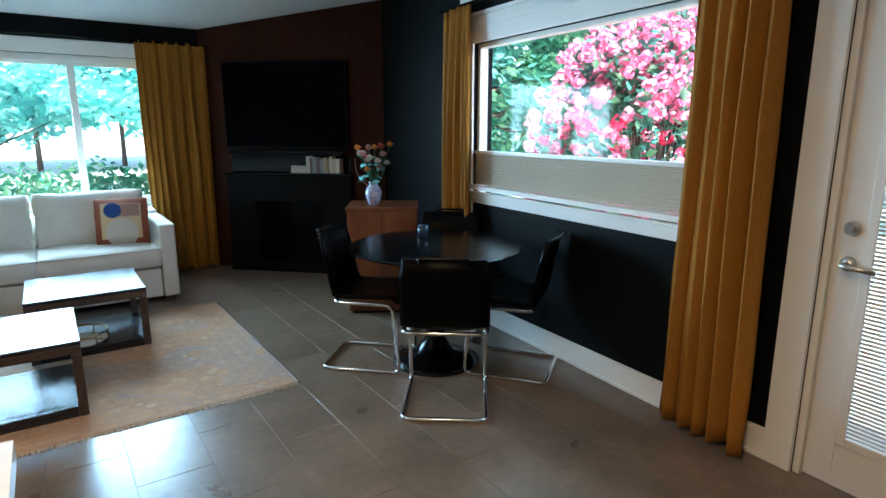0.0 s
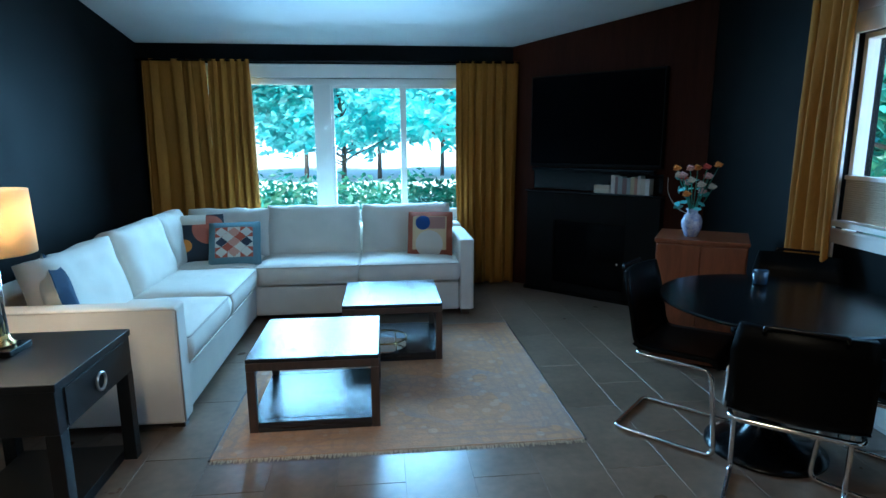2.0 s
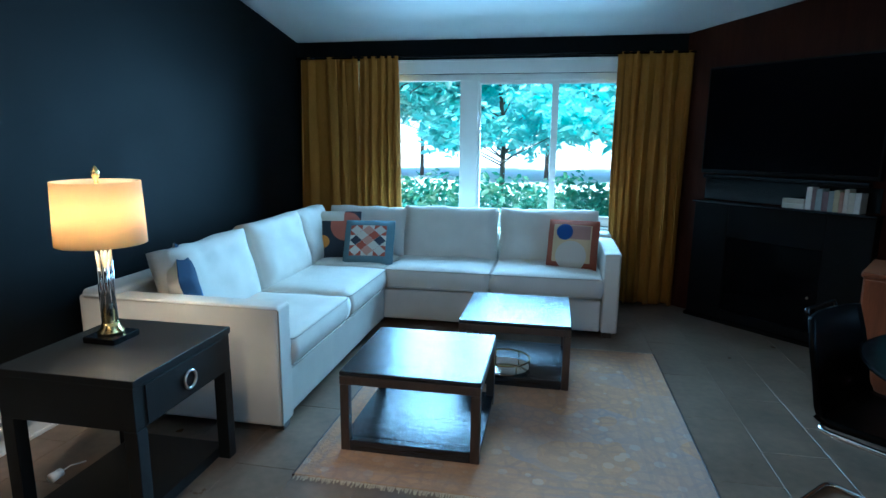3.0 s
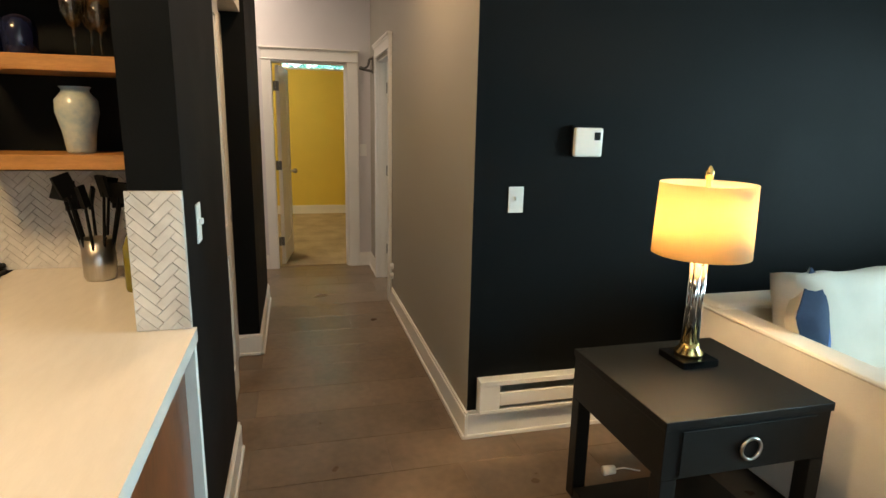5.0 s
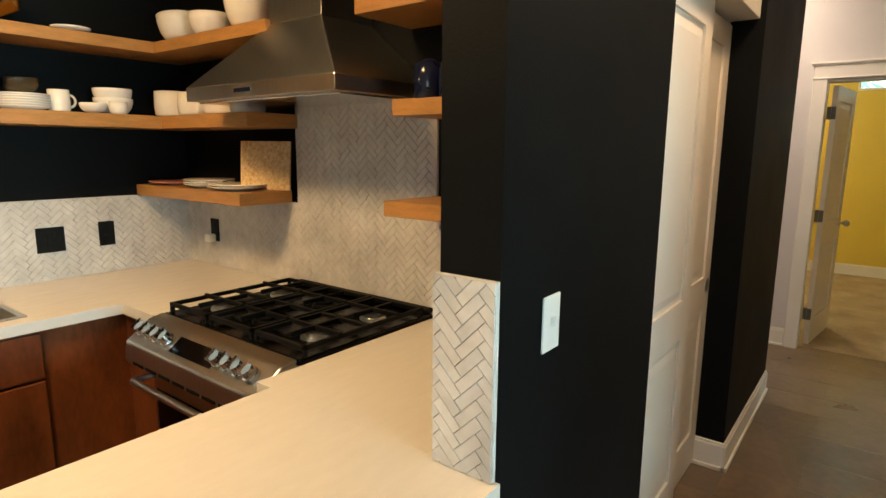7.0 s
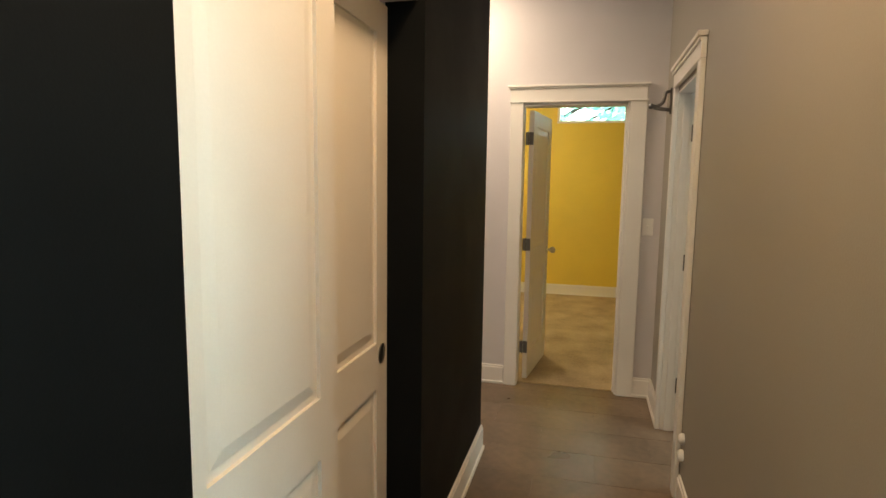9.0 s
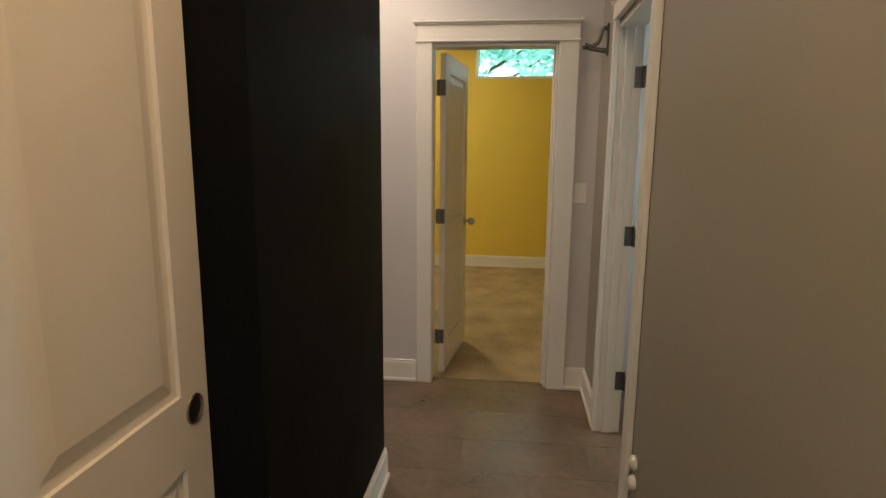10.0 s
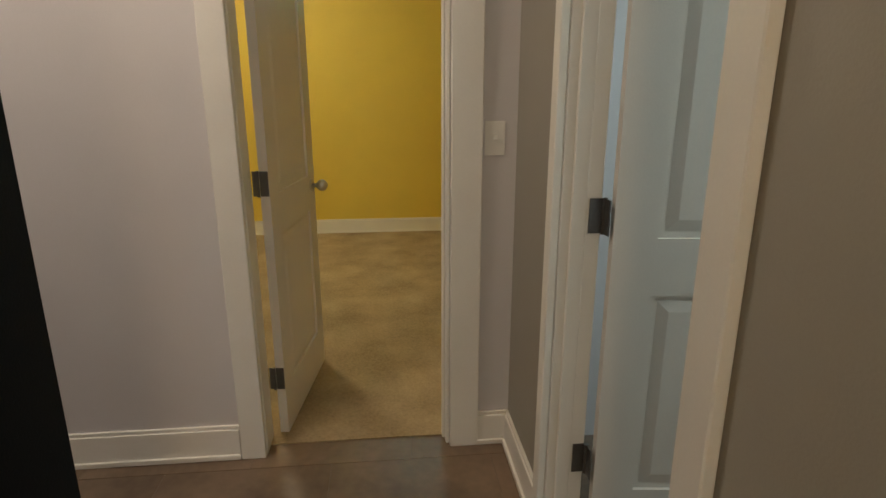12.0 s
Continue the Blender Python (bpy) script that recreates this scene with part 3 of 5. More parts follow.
def sofa():
    s = thing("sectional_sofa", at(-0.6, 4.9, 0), "cream linen L-shaped sectional sofa with loose cushions", "sofa")
    o = Matrix.Translation((0.6, -4.9, 0))

    def w(*b):
        return (b[0] + 0.6, b[1] + 0.6, b[2] - 4.9, b[3] - 4.9, b[4], b[5])
    boxes("base", [w(-1.95, -0.90, 3.57, 5.30, 0.05, 0.30), w(-1.95, 0.80, 5.30, 6.22, 0.05, 0.30)], M_SOFA, s, 0.018, 3)
    boxes("back", [w(-2.0, -1.80, 3.46, 6.24, 0.05, 0.70), w(-1.80, 0.92, 6.04, 6.24, 0.05, 0.70)], M_SOFA, s, 0.03, 3)
    boxes("arm", [w(-1.99, -0.874, 3.435, 3.575, 0.05, 0.675)], M_SOFA, s, 0.018, 3)
    boxes("arm", [w(0.805, 0.925, 5.28, 6.10, 0.05, 0.665)], M_SOFA, s, 0.018, 3)
    bm = bmesh.new()
    tube(bm, [o @ Vector(p) for p in ((-1.95, 3.437, 0.665), (-0.881, 3.437, 0.665), (-0.874, 3.445, 0.655), (-0.874, 3.442, 0.06))], 0.005, 6)
    part("piping", bm, M_PIPING, s, smooth=True)
    bm = bmesh.new()
    tube(bm, [o @ Vector(p) for p in ((0.925, 6.0, 0.655), (0.925, 5.287, 0.655), (0.918, 5.28, 0.645), (0.92, 5.28, 0.06))], 0.005, 6)
    part("piping", bm, M_PIPING, s, smooth=True)
    seats = [(-1.68, -0.872, 3.585, 4.42), (-1.68, -0.872, 4.43, 5.27), (-1.68, -0.905, 5.28, 6.0), (-0.895, -0.05, 5.265, 6.0), (-0.04, 0.80, 5.265, 6.0)]
    for k, (a, b, c, d) in enumerate(seats):
        bm = bmesh.new()
        m = o @ Matrix.Translation(((a + b) / 2, (c + d) / 2, 0.395))
        cushion(bm, b - a + 0.02, d - c + 0.02, 0.20, m, 0.26, 11, k, 0.008)
        part("seat_cushion", bm, M_SOFA, s, smooth=True)
        for z in (0.465, 0.325):
            bm = bmesh.new()
            tube(bm, rounded([o @ Vector(p) for p in ((a, c, z), (b, c, z), (b, d, z), (a, d, z))], 0.05, 5, True), 0.0055, 6, True)
            part("piping", bm, M_PIPING, s, smooth=True)
    backs = [((-1.60, 4.02, 0.64), 0.82, 0.50, 90, -14), ((-1.60, 4.85, 0.66), 0.80, 0.50, 90, -14), ((-1.62, 5.50, 0.67), 0.55, 0.48, 90, -12),
             ((-1.22, 5.90, 0.66), 0.72, 0.46, 0, -12), ((-0.47, 5.90, 0.66), 0.84, 0.50, 0, -12), ((0.38, 5.90, 0.66), 0.82, 0.50, 0, -12)]
    for k, (p, wd, h, rz, tilt) in enumerate(backs):
        bm = bmesh.new()
        m = o @ pose(p[0], p[1], p[2], 90 + tilt, 0, rz)
        cushion(bm, wd, h, 0.24, m, 0.45, 11, k + 20, 0.014)
        part("back_cushion", bm, M_SOFA, s, smooth=True)
    for x, y in ((-0.97, 3.50), (-1.9, 3.50), (0.82, 5.32), (0.82, 6.1), (-1.9, 6.1), (-1.0, 5.34)):
        boxes("leg", [w(x, x + 0.07, y, y + 0.07, 0, 0.05)], M_OAKLEG, s, 0.004)
    return s


sofa()


def patch_mat(name, base, shapes):
    """Printed cushion cover: discs and half planes laid over a cloth colour, in the cover's own coordinates (metres)."""
    m = mat(name, base, 0.9, vary=0.08, grain=30, bump=0.3, spec=0.2)
    nt = m.node_tree
    b = nt.nodes["Principled BSDF"]
    cur = b.inputs["Base Color"].links[0].from_socket
    tc = nt.nodes.new("ShaderNodeTexCoord")
    for kind, (cx, cy), r, colour in shapes:
        sub = nt.nodes.new("ShaderNodeVectorMath")
        sub.operation = "SUBTRACT"
        sub.inputs[1].default_value = (cx, cy, 0)
        nt.links.new(tc.outputs["Object"], sub.inputs[0])
        sep = nt.nodes.new("ShaderNodeSeparateXYZ")
        nt.links.new(sub.outputs[0], sep.inputs[0])
        less = nt.nodes.new("ShaderNodeMath")
        less.operation = "LESS_THAN"
        if kind == "disc":
            comb = nt.nodes.new("ShaderNodeCombineXYZ")
            nt.links.new(sep.outputs["X"], comb.inputs["X"])
            nt.links.new(sep.outputs["Y"], comb.inputs["Y"])
            ln = nt.nodes.new("ShaderNodeVectorMath")
            ln.operation = "LENGTH"
            nt.links.new(comb.outputs[0], ln.inputs[0])
            nt.links.new(ln.outputs["Value"], less.inputs[0])
            less.inputs[1].default_value = r
        else:
            ax, ay = r
            big = nt.nodes.new("ShaderNodeMath")
            big.operation = "MAXIMUM" if kind == "box" else "ADD"
            for sock, half, slot in (("X", ax, 0), ("Y", ay, 1)):
                ab = nt.nodes.new("ShaderNodeMath")
                ab.operation = "ABSOLUTE"
                nt.links.new(sep.outputs[sock], ab.inputs[0])
                dv = nt.nodes.new("ShaderNodeMath")
                dv.operation = "DIVIDE"
                dv.inputs[1].default_value = half
                nt.links.new(ab.outputs[0], dv.inputs[0])
                nt.links.new(dv.outputs[0], big.inputs[slot])
            nt.links.new(big.outputs[0], less.inputs[0])
            less.inputs[1].default_value = 1.0
        mix = nt.nodes.new("ShaderNodeMix")
        mix.data_type = "RGBA"
        nt.links.new(less.outputs[0], mix.inputs["Factor"])
        nt.links.new(cur, mix.inputs["A"])
        mix.inputs["B"].default_value = (*colour, 1)
        cur = mix.outputs["Result"]
    nt.links.new(cur, b.inputs["Base Color"])
    return m


def pillow(m, material, label, size=0.42, back=None):
    p = thing("throw_pillow", m, label, "pillow", "throw pillows on the sofa")
    bm = bmesh.new()
    cushion(bm, size, size, 0.15, Matrix.Identity(4), 0.85, 11, size, 0.004)
    ob = part("cover", bm, material, p, smooth=True)
    if back:
        ob.data.materials.append(back)
        for f in ob.data.polygons:
            f.material_index = int(f.center.z < 0)
    return p


CREAM, BLUE, RUST, ORANGE = (0.62, 0.55, 0.44), (0.03, 0.07, 0.22), (0.26, 0.075, 0.04), (0.55, 0.22, 0.04)
MP1 = patch_mat("pillow_landscape", RUST, [("box", (0, 0), (0.15, 0.15), (0.58, 0.42, 0.24)), ("box", (0.02, 0.09), (0.12, 0.055), (0.36, 0.20, 0.16)), ("disc", (0.0, -0.10), 0.12, (0.55, 0.48, 0.40)), ("disc", (-0.06, 0.09), 0.065, BLUE)])
RED2, PALE, NIGHT, ROSE = (0.36, 0.085, 0.05), (0.60, 0.54, 0.46), (0.045, 0.05, 0.07), (0.50, 0.26, 0.19)
star = [("box", (0, 0), (0.15, 0.135), ROSE)]
star += [("box", (a * 0.1, b * 0.09), (0.05, 0.045), RED2 if a * b else PALE) for a in (-1, 0, 1) for b in (-1, 0, 1)]
star += [("diamond", (a * 0.1, b * 0.09), (0.05, 0.045), PALE if a * b else (NIGHT if a else ROSE)) for a in (-1, 0, 1) for b in (-1, 0, 1)]
star += [("diamond", (a * 0.05, b * 0.045), (0.048, 0.043), (PALE, RED2)[(a + b) // 2 % 2]) for a in (-1, 1) for b in (-1, 1)]
MP2 = patch_mat("pillow_quilt", (0.13, 0.19, 0.21), star)
MP3 = patch_mat("pillow_discs", (0.030, 0.034, 0.042), [("disc", (0.10, 0.08), 0.13, (0.36, 0.11, 0.07)), ("box", (-0.08, 0.17), (0.16, 0.05), CREAM), ("disc", (-0.09, -0.06), 0.055, ORANGE)])
MP4 = patch_mat("pillow_arcs", (0.028, 0.045, 0.085), [("disc", (0.02, -0.14), 0.15, (0.06, 0.12, 0.28)), ("disc", (0.02, -0.14), 0.11, (0.16, 0.25, 0.45)), ("disc", (0.02, -0.14), 0.08, (0.03, 0.06, 0.15))])
pillow(pose(0.58, 5.62, 0.665, 72, 0, -10), MP1, "rust and cream throw pillow with a blue disc, on the sofa", 0.40)
pillow(pose(-1.09, 5.50, 0.625, 58, 0, 8), MP2, "grey-blue quilted patchwork throw pillow on the sofa", 0.42)
pillow(pose(-1.42, 5.58, 0.66, 70, 0, 12), MP3, "dark throw pillow with red and orange discs", 0.44)
pillow(pose(-1.57, 3.73, 0.68, 78, 0, 121) @ pose(0, 0, 0, 0, 0, 28), MP4, "navy throw pillow with blue arcs, behind the sofa arm", 0.34, M_SOFA)

# ---- coffee tables, rug ----


def coffee_table(m):
    t = thing("coffee_table", m, "square black-stained oak coffee table with an open shelf", "coffee table", "pair of coffee tables")
    h, a = 0.40, 0.335
    boxes("top", [(-a, a, -a, a, h - 0.022, h)], M_OAK, t, 0.004)
    boxes("rail", [(-a, a, -a, -a + 0.04, h - 0.065, h - 0.024), (-a, a, a - 0.04, a, h - 0.065, h - 0.024), (-a, -a + 0.04, -a + 0.04, a - 0.04, h - 0.065, h - 0.024), (a - 0.04, a, -a + 0.04, a - 0.04, h - 0.065, h - 0.024)], M_OAKLEG, t, 0.003)
    for sx in (-1, 1):
        for sy in (-1, 1):
            x0, y0 = sx * (a - 0.0225), sy * (a - 0.0225)
            boxes("leg", [(x0 - 0.0215, x0 + 0.0215, y0 - 0.0215, y0 + 0.0215, 0, h - 0.067)], M_OAKLEG, t, 0.003)
    boxes("shelf", [(-a + 0.002, a - 0.002, -a + 0.046, a - 0.046, 0.03, 0.055), (-a + 0.045, a - 0.045, -a + 0.002, -a + 0.044, 0.0, 0.055), (-a + 0.045, a - 0.045, a - 0.044, a - 0.002, 0.0, 0.055)], M_OAK, t, 0.003)
    return t


ct = coffee_table(at(-0.205, 3.70, 0.012))
copy_thing(ct, at(0.215, 4.60, 0.012))
tray = thing("serving_tray", at(0.16, 4.42, 0.068), "round mirrored tray with a brass rail on the table shelf", "tray")
bm = bmesh.new()
lathe(bm, [(0.14, 0), (0.15, 0.004), (0.15, 0.012), (0.0001, 0.012)], 32)
part("plate", bm, M_CHROME, tray)
bm = bmesh.new()
tube(bm, [(0.15 * math.cos(k * math.tau / 32), 0.15 * math.sin(k * math.tau / 32), 0.065) for k in range(32)], 0.006, 8, True)
for k in range(6):
    c, s_ = math.cos(k * math.tau / 6) * 0.15, math.sin(k * math.tau / 6) * 0.15
    cyl(bm, (c, s_, 0.005), (c, s_, 0.065), 0.004)
part("rail", bm, M_BRASS, tray, smooth=True)

rug = thing("area_rug", at(0.24, 4.07, 0), "faded beige and blue oriental rug with fringed ends", "rug")
bm = bmesh.new()
bx(bm, -0.91, 0.91, -0.94, 0.95, 0.0005, 0.011)
RUGM = M_RUG
nt = RUGM.node_tree
bs = nt.nodes["Principled BSDF"]
cur = bs.inputs["Base Color"].links[0].from_socket
tc = nt.nodes.new("ShaderNodeTexCoord")
sep = nt.nodes.new("ShaderNodeSeparateXYZ")
nt.links.new(tc.outputs["Object"], sep.inputs[0])


def node(kind, *ins):
    n = nt.nodes.new("ShaderNodeMath")
    n.operation = kind
    for k, v in enumerate(ins):
        if isinstance(v, (int, float)):
            n.inputs[k].default_value = v
        else:
            nt.links.new(v, n.inputs[k])
    return n.outputs[0]


# how far inside the rug's edge, and woven motifs faded by wear
inset = node("MINIMUM", node("SUBTRACT", 0.91, node("ABSOLUTE", sep.outputs["X"])), node("SUBTRACT", 0.94, node("ABSOLUTE", sep.outputs["Y"])))
wear = nt.nodes.new("ShaderNodeTexNoise")
wear.inputs["Scale"].default_value, wear.inputs["Detail"].default_value = 3.0, 5
nt.links.new(tc.outputs["Object"], wear.inputs["Vector"])
fade = node("MULTIPLY", node("SUBTRACT", wear.outputs["Fac"], 0.22), 1.7)
vor = nt.nodes.new("ShaderNodeTexVoronoi")
vor.feature, vor.inputs["Scale"].default_value = "DISTANCE_TO_EDGE", 13.0
nt.links.new(tc.outputs["Object"], vor.inputs["Vector"])
motif = node("LESS_THAN", vor.outputs["Distance"], 0.11)
vor2 = nt.nodes.new("ShaderNodeTexVoronoi")
vor2.inputs["Scale"].default_value = 9.0
nt.links.new(tc.outputs["Object"], vor2.inputs["Vector"])
dots = node("LESS_THAN", vor2.outputs["Distance"], 0.24)
stripes = node("GREATER_THAN", node("SINE", node("MULTIPLY", inset, 105.0)), 0.55)
border = node("MULTIPLY", stripes, node("LESS_THAN", inset, 0.30))
big = nt.nodes.new("ShaderNodeTexNoise")
big.inputs["Scale"].default_value = 1.8
nt.links.new(tc.outputs["Object"], big.inputs["Vector"])
bluish = node("GREATER_THAN", big.outputs["Fac"], 0.53)
for fac, colour, amount in ((motif, (0.22, 0.15, 0.115), 0.55), (dots, (0.50, 0.40, 0.30), 0.6), (bluish, (0.20, 0.235, 0.27), 0.42), (border, (0.24, 0.17, 0.14), 0.6)):
    mix = nt.nodes.new("ShaderNodeMix")
    mix.data_type = "RGBA"
    nt.links.new(node("MULTIPLY", node("MULTIPLY", fac, fade), amount), mix.inputs["Factor"])
    nt.links.new(cur, mix.inputs["A"])
    mix.inputs["B"].default_value = (*colour, 1)
    cur = mix.outputs["Result"]
nt.links.new(cur, bs.inputs["Base Color"])
part("pile", bm, RUGM, rug, 0.003)
# thin dark strip along each side of the rug
for x in (0.9105, -0.922):
    boxes("edge_strip", [(x, x + 0.0115, -0.94, 0.95, 0.0005, 0.010)], M_OAKLEG, rug, 0.002, 1, label="dark strip along the rug's edge")
rnd = random.Random(9)
bm = bmesh.new()
for k in range(230):
    x = -0.905 + k * 0.00787
    d = rnd.uniform(0.012, 0.035)
    sk = rnd.uniform(-0.008, 0.008)
    for y0, sg in ((-0.94, -1), (0.95, 1)):
        v = [bm.verts.new(p) for p in ((x, y0, 0.009), (x + 0.006, y0, 0.009), (x + 0.006 + sk, y0 + sg * d, 0.003), (x + sk, y0 + sg * d, 0.003))]
        bm.faces.new(v)
tagged(part("fringe", bm, M_FRINGE, rug), kind="stuff")

# ---- end table, lamp, heater, wall switches ----
et = thing("end_table", at(-1.345, 2.945, 0), "black square end table with a ring-pull drawer and low shelf", "end table")
boxes("top", [(-0.27, 0.325, -0.315, 0.315, 0.60, 0.63)], M_ENDTAB, et, 0.003)
boxes("apron", [(-0.265, 0.318, -0.31, 0.31, 0.43, 0.599)], M_ENDTAB, et, 0.002)
boxes("drawer_front", [(0.3185, 0.323, -0.25, 0.25, 0.44, 0.59)], M_ENDTAB, et, 0.001)
for sx in (-1, 1):
    for sy in (-1, 1):
        boxes("leg", [(0.027 + sx * 0.265 - 0.028, 0.027 + sx * 0.265 + 0.028, sy * 0.282 - 0.028, sy * 0.282 + 0.028, 0, 0.429)], M_ENDTAB, et, 0.003)
boxes("shelf", [(-0.208, 0.262, -0.308, 0.308, 0.0, 0.05)], M_ENDTAB, et, 0.003)
bm = bmesh.new()
tube(bm, [(0.330, 0.036 * math.cos(k * math.tau / 24), 0.508 + 0.036 * math.sin(k * math.tau / 24)) for k in range(24)], 0.006, 8, True)
part("ring_pull", bm, M_STEEL, et, smooth=True, label="nickel ring pull")

tl = thing("table_lamp", at(-1.415, 2.998, 0.631), "lit table lamp with a drum shade and glass column", "lamp")
boxes("plinth", [(-0.075, 0.075, -0.075, 0.075, 0, 0.028)], M_BLACK, tl, 0.003)
bm = bmesh.new()
lathe(bm, [(0.05, 0.028), (0.052, 0.04), (0.035, 0.06), (0.034, 0.075), (0.0001, 0.075)])
part("foot", bm, M_BRASS, tl, smooth=True)
bm = bmesh.new()
lathe(bm, [(0.0001, 0.40), (0.03, 0.40), (0.03, 0.415), (0.012, 0.42), (0.008, 0.68), (0.014, 0.69), (0.016, 0.71), (0.006, 0.73), (0.0001, 0.735)])
part("stem", bm, M_BRASS, tl, smooth=True)
bm = bmesh.new()
for k in range(4):
    a = k * math.tau / 4 + 0.78
    cyl(bm, (0.018 * math.cos(a), 0.018 * math.sin(a), 0.075), (0.018 * math.cos(a), 0.018 * math.sin(a), 0.40), 0.014)
part("column", bm, M_CHROME, tl, smooth=True, label="mirrored glass column")
SHADE_LIT = bpy.data.materials.new("lit_linen_shade")
SHADE_LIT.use_nodes = True
nt = SHADE_LIT.node_tree
b = nt.nodes["Principled BSDF"]
b.inputs["Base Color"].default_value = (0.74, 0.60, 0.40, 1)
b.inputs["Roughness"].default_value = 0.9
tl_n = nt.nodes.new("ShaderNodeBsdfTranslucent")
tl_n.inputs["Color"].default_value = (0.60, 0.455, 0.26, 1)
mx = nt.nodes.new("ShaderNodeMixShader")
mx.inputs["Fac"].default_value = 0.6
nt.links.new(b.outputs["BSDF"], mx.inputs[1])
nt.links.new(tl_n.outputs["BSDF"], mx.inputs[2])
nt.links.new(mx.outputs["Shader"], nt.nodes["Material Output"].inputs["Surface"])
bm = bmesh.new()
n = 48
rings = [[bm.verts.new((r * math.cos(k * math.tau / n), r * math.sin(k * math.tau / n), z)) for k in range(n)] for r, z in ((0.170, 0.415), (0.163, 0.672))]
for k in range(n):
    bm.faces.new((rings[0][k], rings[0][(k + 1) % n], rings[1][(k + 1) % n], rings[1][k]))
sh = part("shade", bm, SHADE_LIT, tl, smooth=True, label="glowing cream drum shade")
sh.modifiers.new("thick", "SOLIDIFY").thickness = 0.002
bm = bmesh.new()
bmesh.ops.create_uvsphere(bm, u_segments=16, v_segments=10, radius=0.03, matrix=Matrix.Translation((0.05, 0, 0.53)))
part("bulb", bm, glow("bulb_glow", (1.0, 0.70, 0.36), 13), tl, smooth=True)
lamp("table_lamp_bulb", "POINT", Matrix.Translation((-1.415, 2.998, 0.631 + 0.56)), 8.5, (1.0, 0.73, 0.46), 0.04)

ht = thing("baseboard_heater", at(XL, 2.39, 0), "white electric baseboard heater on the dark wall", "heater")
boxes("casing", [(0.001, 0.06, 0, 0.9, 0.14, 0.16), (0.001, 0.012, 0, 0.9, 0.16, 0.30), (0.001, 0.065, 0, 0.9, 0.285, 0.31), (0.001, 0.06, 0, 0.10, 0.16, 0.285), (0.045, 0.062, 0.10, 0.9, 0.18, 0.245)], M_WHITE, ht, 0.003)
boxes("fins", [(0.013, 0.042, 0.10 + k * 0.012, 0.101 + k * 0.012, 0.165, 0.28) for k in range(66)], M_STEEL, ht)


def wall_plate(name, m, label, w=0.072, h=0.118, toggle=True, material=None):
    """Local x along the wall, local y out of it."""
    p = thing(name, m, label, "switch" if toggle else "outlet")
    boxes("plate", [(-w / 2, w / 2, 0.0005, 0.006, -h / 2, h / 2)], material or M_PLASTIC, p, 0.002)
    if toggle:
        boxes("toggle", [(-0.006, 0.006, 0.006, 0.018, -0.004, 0.014)], material or M_PLASTIC, p, 0.002)
    else:
        boxes("socket", [(-0.016, 0.016, 0.006, 0.008, 0.008, 0.036), (-0.016, 0.016, 0.006, 0.008, -0.036, -0.008)], material or M_PLASTIC, p, 0.003)
    return p


wall_plate("light_switch", at(XL, 2.545, 1.16, -90), "white toggle switch on the dark wall")
wall_plate("light_switch", at(-1.528, 1.29, 1.18, 0), "white toggle switch on the dark wall end")
wall_plate("light_switch", at(-5.64, 2.265, 1.21, -90), "white toggle switch on the pale wall")
th = thing("thermostat", at(XL, 2.862, 1.42, -90), "white wall thermostat with a small display", "thermostat")
boxes("bracket", [(-0.06, 0.068, 0.0005, 0.02, -0.055, 0.075)], M_MATTBLACK, th, 0.003)
boxes("case", [(-0.075, 0.065, 0.02, 0.045, -0.065, 0.065)], M_PLASTIC, th, 0.01, 3)
boxes("display", [(-0.06, -0.03, 0.0455, 0.0465, 0.01, 0.045)], M_MATTBLACK, th)

# ---- dining set ----
dt = thing("dining_table", at(2.0, 2.97, 0), "round black tulip dining table with a pedestal base", "table")
bm = bmesh.new()
lathe(bm, [(0.0001, 0.715), (0.40, 0.715), (0.50, 0.725), (0.53, 0.737), (0.53, 0.743), (0.522, 0.748), (0.0001, 0.748)], 64)
part("top", bm, M_BLACK, dt)
bm = bmesh.new()
lathe(bm, [(0.27, 0.0), (0.27, 0.012), (0.22, 0.03), (0.12, 0.07), (0.06, 0.16), (0.045, 0.32), (0.06, 0.52), (0.13, 0.66), (0.20, 0.7145), (0.0001, 0.7145)], 40)
part("pedestal", bm, M_BLACK, dt, smooth=True)


